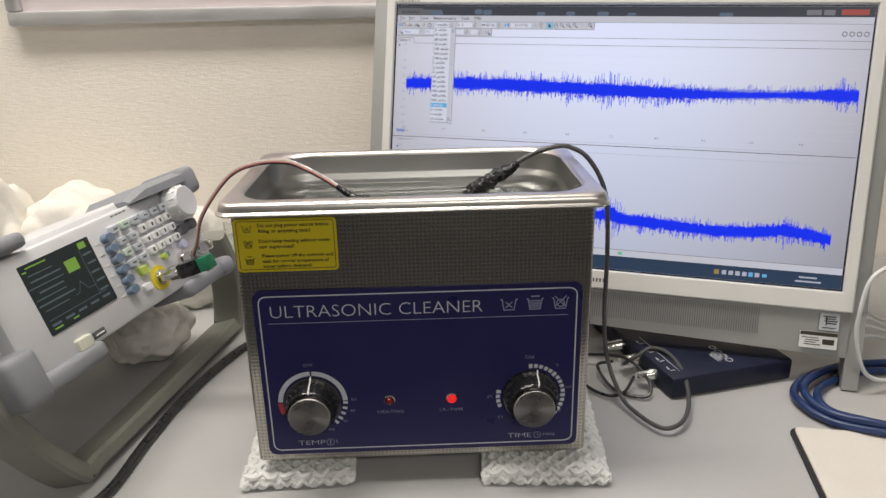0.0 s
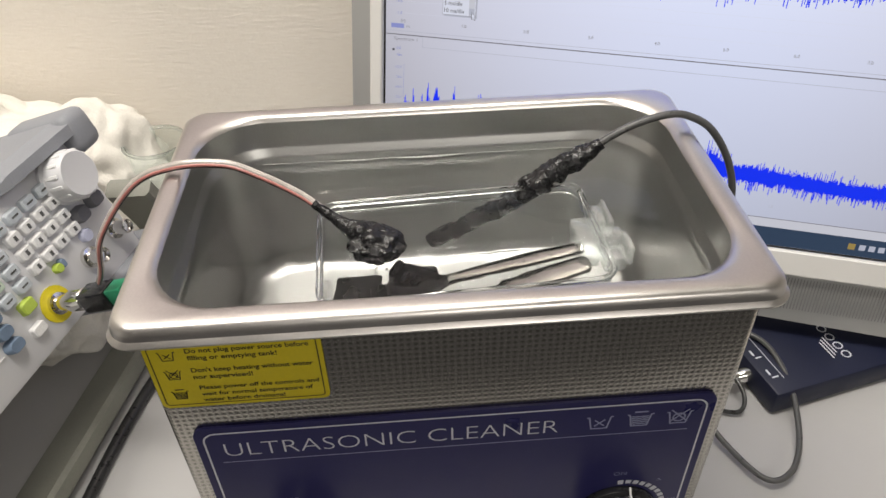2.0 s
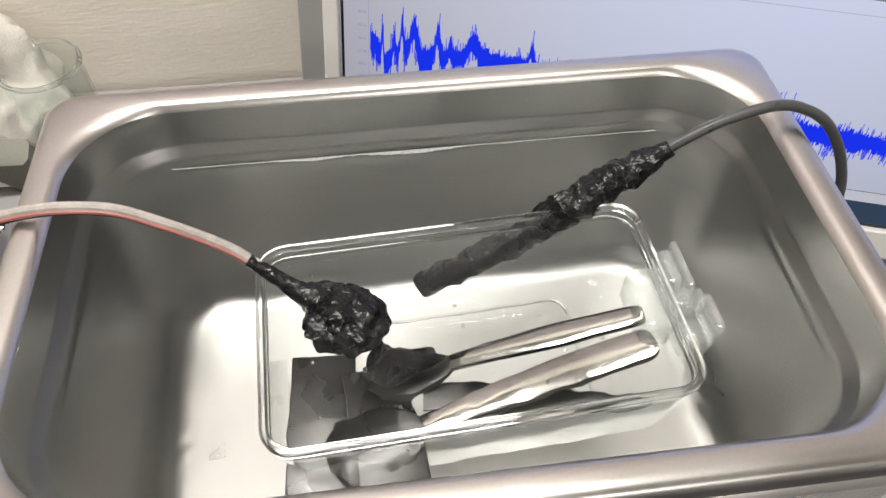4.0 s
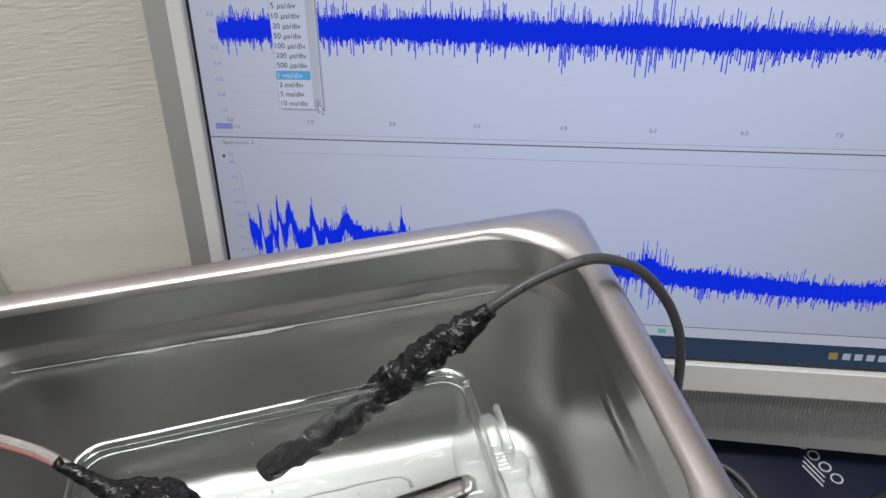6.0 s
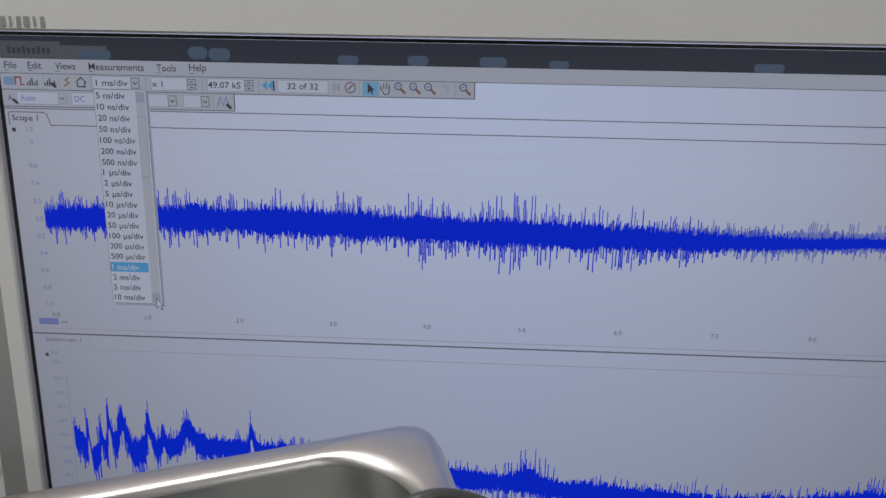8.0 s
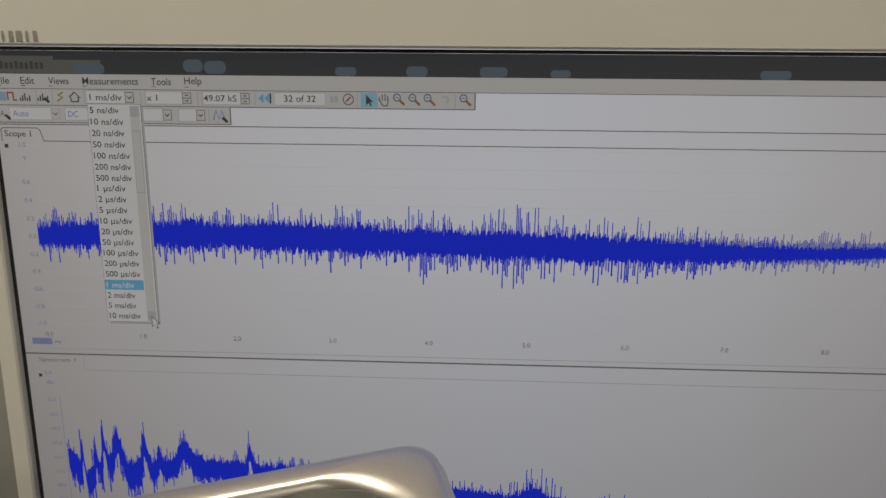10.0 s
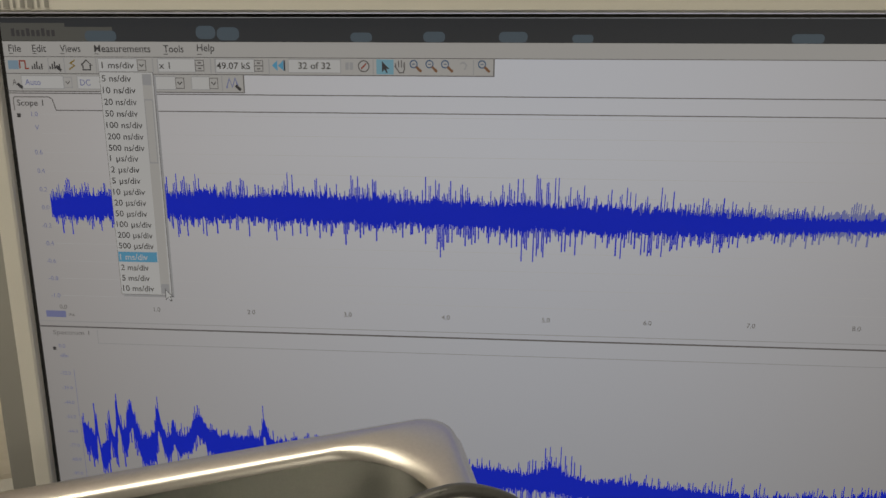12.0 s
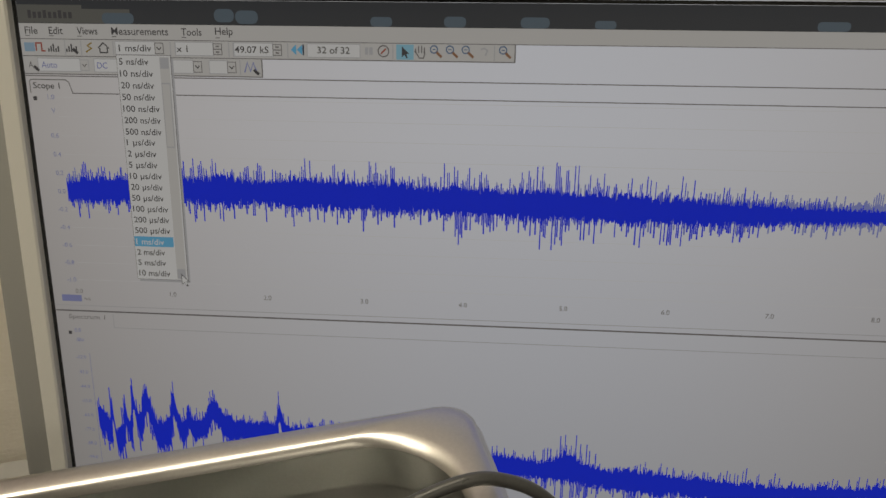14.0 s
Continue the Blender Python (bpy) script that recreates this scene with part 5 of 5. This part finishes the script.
for row in ((0.0440, 0.0395, 0.0125, 0.0095), (0.0140, 0.0515, 0.020, 0.0010), (0.0610, 0.0500, 0.0080, 0.0050), (0.0020, 0.0490, 0.004, 0.0012), (0.0070, 0.0035, 0.0080, 0.0012), (0.0250, 0.0035, 0.0060, 0.0012)):
    part("display_block", bars([row], -0.001), GDGREEN, disp, smooth=False)
for row in ([(0.0150 + 0.003 * (k % 2), 0.0455 - 0.0046 * k, 0.024 + 0.006 * (k % 3), 0.0008 + 0.0004 * (k % 2)) for k in range(7)] + [(0.0625 + 0.0008 * (k % 2), 0.0425 - 0.0075 * k, 0.0095, 0.0016) for k in range(5)]
     + [(0.0070 + 0.0135 * k, 0.0065, 0.0090, 0.0018) for k in range(5)] + [(0.0330, 0.0105, 0.062, 0.0005), (0.0560, 0.0290, 0.0005, 0.036)]):
    part("display_readout", bars([row], -0.00102), GDGREY, disp, smooth=False)
part("display_curve", stroke(bmesh.new(), [(0.034 + 0.0024 * k, 0.018 + 0.008 * math.exp(-((k - 4) / 1.3) ** 2)) for k in range(10)], 0.0005, -0.00104), GDGREY, disp, smooth=False)


def key(x, z, w, h, material, label="", round_=0.0015, proud=0.004):
    return part("key", loft([[(px, 0.0005, pz) for px, pz in rrect(w, h, round_, 3, x, z)[::-1]], [(px, -proud * 0.8, pz) for px, pz in rrect(w * 0.96, h * 0.96, round_, 3, x, z)[::-1]], [(px, -proud, pz) for px, pz in rrect(w * 0.8, h * 0.8, round_ * 0.7, 3, x, z)[::-1]]], cap0=False), material, gen, label)


for k in range(6):
    key(0.0875, 0.0466 - 0.0094 * k, 0.0112, 0.0078, KEYBLUE, "blue-grey soft key" if k == 0 else "", 0.0036, 0.006)
    part("key_mark", film(0.0060, 0.0008, 0.0003, -0.0007, 0.0012, 0.0775, 0.0452 - 0.0094 * k, 2), KEYWHITE, gen)
for r in range(3):
    for c in range(4):
        nk = key(0.1303 + 0.0119 * c, 0.0410 - 0.0102 * r, 0.0100, 0.0072, KEYWHITE, "white numeric key" if r + c == 0 else "")
        part("digit", bars([(0.1303 + 0.0119 * c, 0.0410 - 0.0102 * r, 0.0022, 0.0032)], -0.0042), DARKGREY, nk, smooth=False)
for c in range(6):
    nk = key(0.0992 + 0.0134 * c, 0.0505, 0.0108, 0.0074, KEYGREY if c != 1 else KEYPALEGREEN, "pale grey key" if c == 0 else "")
    part("key_print", bars([(0.0992 + 0.0134 * c, 0.0505, 0.0052, 0.0012)], -0.0042), DARKGREY, nk, smooth=False)
for r in range(3):
    for c in range(2):
        nk = key(0.1020 + 0.0135 * c, 0.0389 - 0.0100 * r, 0.0100, 0.0072, KEYPALEGREEN if (r, c) == (1, 0) else KEYGREY)
        part("key_print", bars([(0.1020 + 0.0135 * c, 0.0389 - 0.0100 * r, 0.0048, 0.0011)], -0.0042), DARKGREY, nk, smooth=False)
key(0.1094, 0.0088, 0.0105, 0.0078, KEYGREEN, "lime green key")
key(0.1053, -0.0052, 0.0100, 0.0066, KEYWHITE)
key(0.1405, 0.0106, 0.0062, 0.0060, KEYGREEN, "", 0.0028)
key(0.1445, 0.0112, 0.0040, 0.0060, KEYBLUE, "", 0.0018)
key(0.1710, 0.0120, 0.0092, 0.0085, KEYLILAC, "lilac round key", 0.004)
for dx, dz in ((0.1770, 0.0240), (0.1925, 0.0250)):
    key(dx, dz, 0.0120, 0.0100, KEYDARK, "dark grey arrow key", 0.0035, 0.006)
dial = part("dial", lathe([(0.0168, 0), (0.0172, 0.003), (0.0158, 0.0045), (0.0150, 0.0150), (0.0135, 0.0170), (0.006, 0.0165)], 48), INSTRUMENT, gen, "white rotary dial", m=pose(0.1835, 0.0, 0.0475, 90))
for k in range(14):
    a = k * math.pi / 7
    part("rib", box(0.0146, 0.0158, -0.0012, 0.0012, 0.0050, 0.0150, 0.0004, 1), KEYWHITE, dial, m=pose(0, 0, 0, 0, 0, math.degrees(a)))
part("maker_mark", bars([(0.1060 + 0.0052 * k, 0.0607, 0.0040, 0.0013) for k in range(4)], 0.0), DARKGREY, gen, smooth=False)
for x, z, yellow in ((0.1251, -0.0040, True), (0.1920, 0.0010, False), (0.1635, 0.0000, False)):
    if yellow:
        part("ring_mark", lathe([(0.0112, 0), (0.0112, 0.0006), (0.0060, 0.0007)], 32), YELLOWRING, gen, "yellow output ring", m=pose(x, -0.0002, z, 90))
    part("socket", lathe([(0.0068, 0), (0.0068, 0.003), (0.0048, 0.0035), (0.0048, 0.013), (0.0042, 0.0135), (0.0036, 0.011)], 28), CHROME, gen, "chromed BNC socket", m=pose(x, -0.0002, z, 90))
part("usb_socket", box(0.0310, 0.0440, -0.0012, 0.004, -0.0190, -0.0135, 0.0005), DARKGREY, gen, "dark USB socket")
part("usb_tongue", box(0.0330, 0.0420, -0.0018, -0.0010, -0.0172, -0.0160, 0.0002, 1), KEYWHITE, gen)
key(0.0200, -0.0162, 0.0150, 0.0100, KEYCREAM, "cream power switch")
for k in range(12):
    part("vent_hole", lathe([(0.0022, 0), (0.0022, 0.0006)], 12), DARKGREY, gen, m=pose(GL + 0.0036, 0.050 + 0.008 * (k % 4), -0.006 + 0.008 * (k // 4), 0, -90))
# handle folded down as a stand
bm = bmesh.new()
gi = GEN.inverted()
A = [(-0.2960, -0.0350, 0.125), (-0.2900, -0.0400, 0.090), (-0.2760, 0.0060, 0.014), (-0.2700, 0.0320, 0.009), (-0.2450, 0.1500, 0.009), (-0.2230, 0.2600, 0.009), (-0.2180, 0.2820, 0.014), (-0.2130, 0.2750, 0.070), (-0.2180, 0.2500, 0.125)]
line = smooth_line(A, 10)
loops = []
for i, p in enumerate(line):
    d = (line[min(i + 1, len(line) - 1)] - line[max(i - 1, 0)]).normalized()
    s = Vector((0.97, -0.22, 0.35)).normalized()
    s = (s - d * s.dot(d)).normalized()
    u = d.cross(s)
    loops.append([gi @ (p + s * (a * 0.0165) + u * (c * 0.0075)) for a, c in ((1, 0.6), (0.85, 1), (-0.85, 1), (-1, 0.6), (-1, -0.6), (-0.85, -1), (0.85, -1), (1, -0.6))])
part("handle", loft(loops), HANDLE, gen, "dark green-grey carrying handle")

# adapter plugged into the output
ada = thing("bnc_adapter", GEN @ pose(0.1251, -0.013, -0.0040, 90), "black BNC adapter with a green screw terminal", "adapter")
part("sleeve", lathe([(0.0062, 0), (0.0066, 0.004), (0.0066, 0.011), (0.0058, 0.012)], 28), CHROME, ada, "chromed bayonet sleeve")
part("body", box(-0.0070, 0.0070, -0.0065, 0.0065, 0.0118, 0.0330, 0.0018), BLACKPL, ada)
part("terminal", box(-0.0055, 0.0055, -0.0060, 0.0060, 0.0330, 0.0440, 0.0008), GREENTERM, ada, "green screw terminal block")
for s in (-1, 1):
    part("screw", lathe([(0.0019, 0), (0.0019, 0.0010), (0.0004, 0.0010)], 14), CHROME, ada, m=pose(0.0027 * s, -0.0060, 0.0385, 90))

# mains cable on the desk
cab = tagged(part("power_cable", tube([(-0.262, -0.080, 0.0042), (-0.250, -0.030, 0.0042), (-0.240, 0.003, 0.0042), (-0.235, 0.060, 0.0042), (-0.225, 0.125, 0.0042), (-0.208, 0.190, 0.0042), (-0.187, 0.240, 0.0042), (-0.150, 0.300, 0.0042), (-0.08, 0.36, 0.0042)], 0.0042, 12), CABLE), "thick black mains cable lying on the desk", "cable")

# ---- acquisition box behind the cleaner ----
BOX = pose(0.2285, 0.1025, 0, 0, 0, 13.5)
usb = thing("oscilloscope_box", BOX, "dark navy plastic USB oscilloscope box lying on the desk", "oscilloscope")
part("case", box(0, 0.129, 0, 0.19, 0.001, 0.0225, 0.003), NAVY, usb)
part("panel_line", loft([[(0.0135 + a, b, 0.0227) for a, b in ((0, 0.012), (0.0006, 0.012), (0.0006, 0.085), (0, 0.085))]], False, True), PRINT, usb, smooth=False)
def flat_mark(outline, z=0.0228):
    """A printed patch on the top of the box, facing up."""
    bm = bmesh.new()
    f = bm.faces.new([bm.verts.new((x, y, z)) for x, y in outline])
    f.normal_update()
    if f.normal.z < 0:
        f.normal_flip()
    return part("printed_mark", bm, PRINT, usb, "white printed mark", smooth=False)


for k in range(4):
    cx, cy = 0.0700, 0.0430 - k * 0.0088
    ring = [(r * math.cos(a * math.pi / 8), r * math.sin(a * math.pi / 8)) for r in (0.0036, 0.0026) for a in range(16)]
    bm = bmesh.new()
    V = [bm.verts.new((cx + x, cy + y, 0.0228)) for x, y in ring]
    for a in range(16):
        bm.faces.new((V[a], V[(a + 1) % 16], V[16 + (a + 1) % 16], V[16 + a]))
    part("printed_mark", bm, PRINT, usb, "white printed ring", smooth=False)
for k in range(3):
    x, y = 0.0640 - 0.0026 * k, 0.036 - 0.002 * k
    flat_mark([(x, y), (x + 0.001, y), (x + 0.001, y - 0.016), (x, y - 0.016)])
for k in range(4):
    y = 0.014 + 0.019 * k
    flat_mark([(0.0060, y), (0.0110, y), (0.0110, y + 0.0012), (0.0060, y + 0.0012)])
    flat_mark([(0.0055, y + 0.003), (0.0071, y + 0.003), (0.0071, y + 0.008), (0.0055, y + 0.008)])
for k, y in enumerate((0.030, 0.062, 0.094)):
    part("socket", lathe([(0.0055, 0), (0.0055, 0.006), (0.0048, 0.007), (0.0048, 0.019), (0.0030, 0.0195)], 24), CHROME, usb, "chromed BNC socket" if k == 0 else "", m=pose(0.0, y, 0.0125, 0, -90))
for pts, lab in (([(0.200, 0.128, 0.012), (0.186, 0.110, 0.006), (0.170, 0.110, 0.004), (0.155, 0.130, 0.004), (0.150, 0.165, 0.004)], "thin black probe cable on the desk"),
                 ([(0.188, 0.160, 0.012), (0.172, 0.155, 0.010), (0.180, 0.120, 0.004), (0.205, 0.105, 0.004), (0.212, 0.118, 0.012), (0.198, 0.150, 0.020), (0.170, 0.175, 0.012), (0.150, 0.19, 0.004)], "thin black probe cable looped on the desk")):
    tagged(part("probe_cable", tube(pts, 0.0016, 8), CABLE), lab, "cable", "probe cables")

# ---- blue and white cables at the monitor's leg ----
coil = thing("network_cable", pose(0, 0, 0), "blue network cable coiled on the desk", "cable")
for k in range(3):
    rx, ry = (0.108, 0.102, 0.091)[k], (0.067, 0.062, 0.053)[k]
    pts = [(0.445 + rx * math.cos(a * math.pi / 12), 0.083 + ry * math.sin(a * math.pi / 12 + 0.06 * k), 0.0060 - 0.0022 * math.sin(a * math.pi / 12) + (0, 0.0055, 0.0015)[k] + 0.001 * math.sin(a * 1.7 + k)) for a in range(26)]
    part("turn", tube(pts, 0.0036, 12, 4), BLUECABLE, coil)
tagged(part("cable_plug", box(0.452, 0.480, 0.122, 0.138, 0.146, 0.157, 0.003), BLACKPL), "small black cable plug beside the monitor", "plug")
tagged(part("white_cable", tube([(0.466, 0.13, 0.150), (0.430, 0.110, 0.138), (0.410, 0.1045, 0.126), (0.399, 0.1035, 0.119), (0.393, 0.103, 0.108), (0.390, 0.102, 0.087), (0.390, 0.102, 0.065), (0.395, 0.1005, 0.042), (0.403, 0.1005, 0.025), (0.415, 0.102, 0.016), (0.432, 0.105, 0.012), (0.48, 0.115, 0.006), (0.54, 0.13, 0.0026)], 0.0019, 10), WHITECABLE), "white cable hanging beside the monitor", "cable")
for k in range(4):
    tagged(part("white_cable", tube([(0.415 + 0.01 * k, 0.170 + 0.02 * k, 0.004), (0.45, 0.180 + 0.012 * k, 0.02 + 0.006 * k), (0.50, 0.165 + 0.02 * k, 0.014), (0.56, 0.19 + 0.01 * k, 0.004)], 0.0017, 8), WHITECABLE), "thin white cable in a tangle on the desk", "cable", "white cables")

# mat at the front edge of the desk
mat = thing("fabric_mat", pose(0.312, 0.049, 0, 0, 0, -12), "beige fabric mat with a black rubber edge on the desk", "mat")
part("base", loft([[(x, y, 0.0003) for x, y in rrect(0.20, 0.12, 0.006, 4, 0.100, -0.060)], [(x, y, 0.0030) for x, y in rrect(0.20, 0.12, 0.006, 4, 0.100, -0.060)]]), RUBBER, mat, "black rubber underside")
part("fabric", loft([[(x, y, 0.0031) for x, y in rrect(0.1965, 0.119, 0.005, 4, 0.1020, -0.0590)], [(x, y, 0.0042) for x, y in rrect(0.1960, 0.1185, 0.005, 4, 0.1020, -0.0590)]]), PALEBEIGE, mat, "beige woven face")


# ---- cloths and jar at the wall ----
def cloth_heap(name, at, size, seed, label):
    bm = bmesh.new()
    bmesh.ops.create_icosphere(bm, subdivisions=6, radius=1)
    for v in bm.verts:
        c = v.co.copy()
        q = 1 + 0.28 * noise.noise(c * 1.6 + Vector((seed, 0, 0))) + 0.13 * abs(noise.noise(c * 2.6 + Vector((0, seed, 0)))) + 0.08 * (0.5 - abs(noise.noise(c * 3.3 + Vector((seed, seed, 0))))) + 0.018 * noise.noise(c * 6) + 0.004 * noise.noise(c * 22)
        v.co = Vector((c.x * size[0], c.y * size[1], max(-0.82, c.z) * size[2])) * q
    return tagged(part(name, bm, CLOTH, m=pose(*at)), label, "cloth", "cloths behind the generator")


cloth_heap("folded_cloth", (-0.405, 0.375, 0.060), (0.100, 0.062, 0.078), 1.0, "crumpled cream cotton cloth heaped against the wall")
cloth_heap("folded_cloth", (-0.290, 0.225, 0.034), (0.040, 0.045, 0.034), 4.0, "crumpled cream cotton cloth under the generator")
cloth_heap("folded_cloth", (-0.295, 0.385, 0.050), (0.058, 0.050, 0.068), 7.0, "white cotton cloth heaped beside the glass jar")
cloth_heap("folded_cloth", (-0.520, 0.350, 0.080), (0.070, 0.070, 0.110), 9.0, "white cotton cloth heaped behind the generator")

jar = thing("glass_jar", pose(-0.2335, 0.366, 0), "clear empty glass jar standing on the desk", "jar")
g = part("body", lathe([(0.004, 0.004), (0.020, 0.004), (0.0235, 0.008), (0.0245, 0.02), (0.0245, 0.079), (0.0232, 0.090), (0.0245, 0.094), (0.0262, 0.0955), (0.0268, 0.0935), (0.0258, 0.090), (0.0262, 0.079), (0.0262, 0.008), (0.0245, 0.001), (0.02, 0.0), (0.004, 0.0)], 48), JARGLASS, jar)
g.visible_shadow = False
g = part("lip", tube([(0.0262 * math.cos(a * math.pi / 24), 0.0262 * math.sin(a * math.pi / 24), 0.0945) for a in range(50)], 0.0018, 8, raw=True), CLEARRIM, jar, "thick glass lip")
g.visible_shadow = False

# ceiling lamp housings
for x, y in ((-0.36, 0.0), (0.5, -2.1)):
    lampb = thing("ceiling_lamp", pose(x, y, 1.61), "white fluorescent ceiling lamp", "lamp", "ceiling lamps")
    part("housing", box(-0.64, 0.64, -0.16, 0.16, 0.005, 0.068, 0.004), PAINT, lampb)
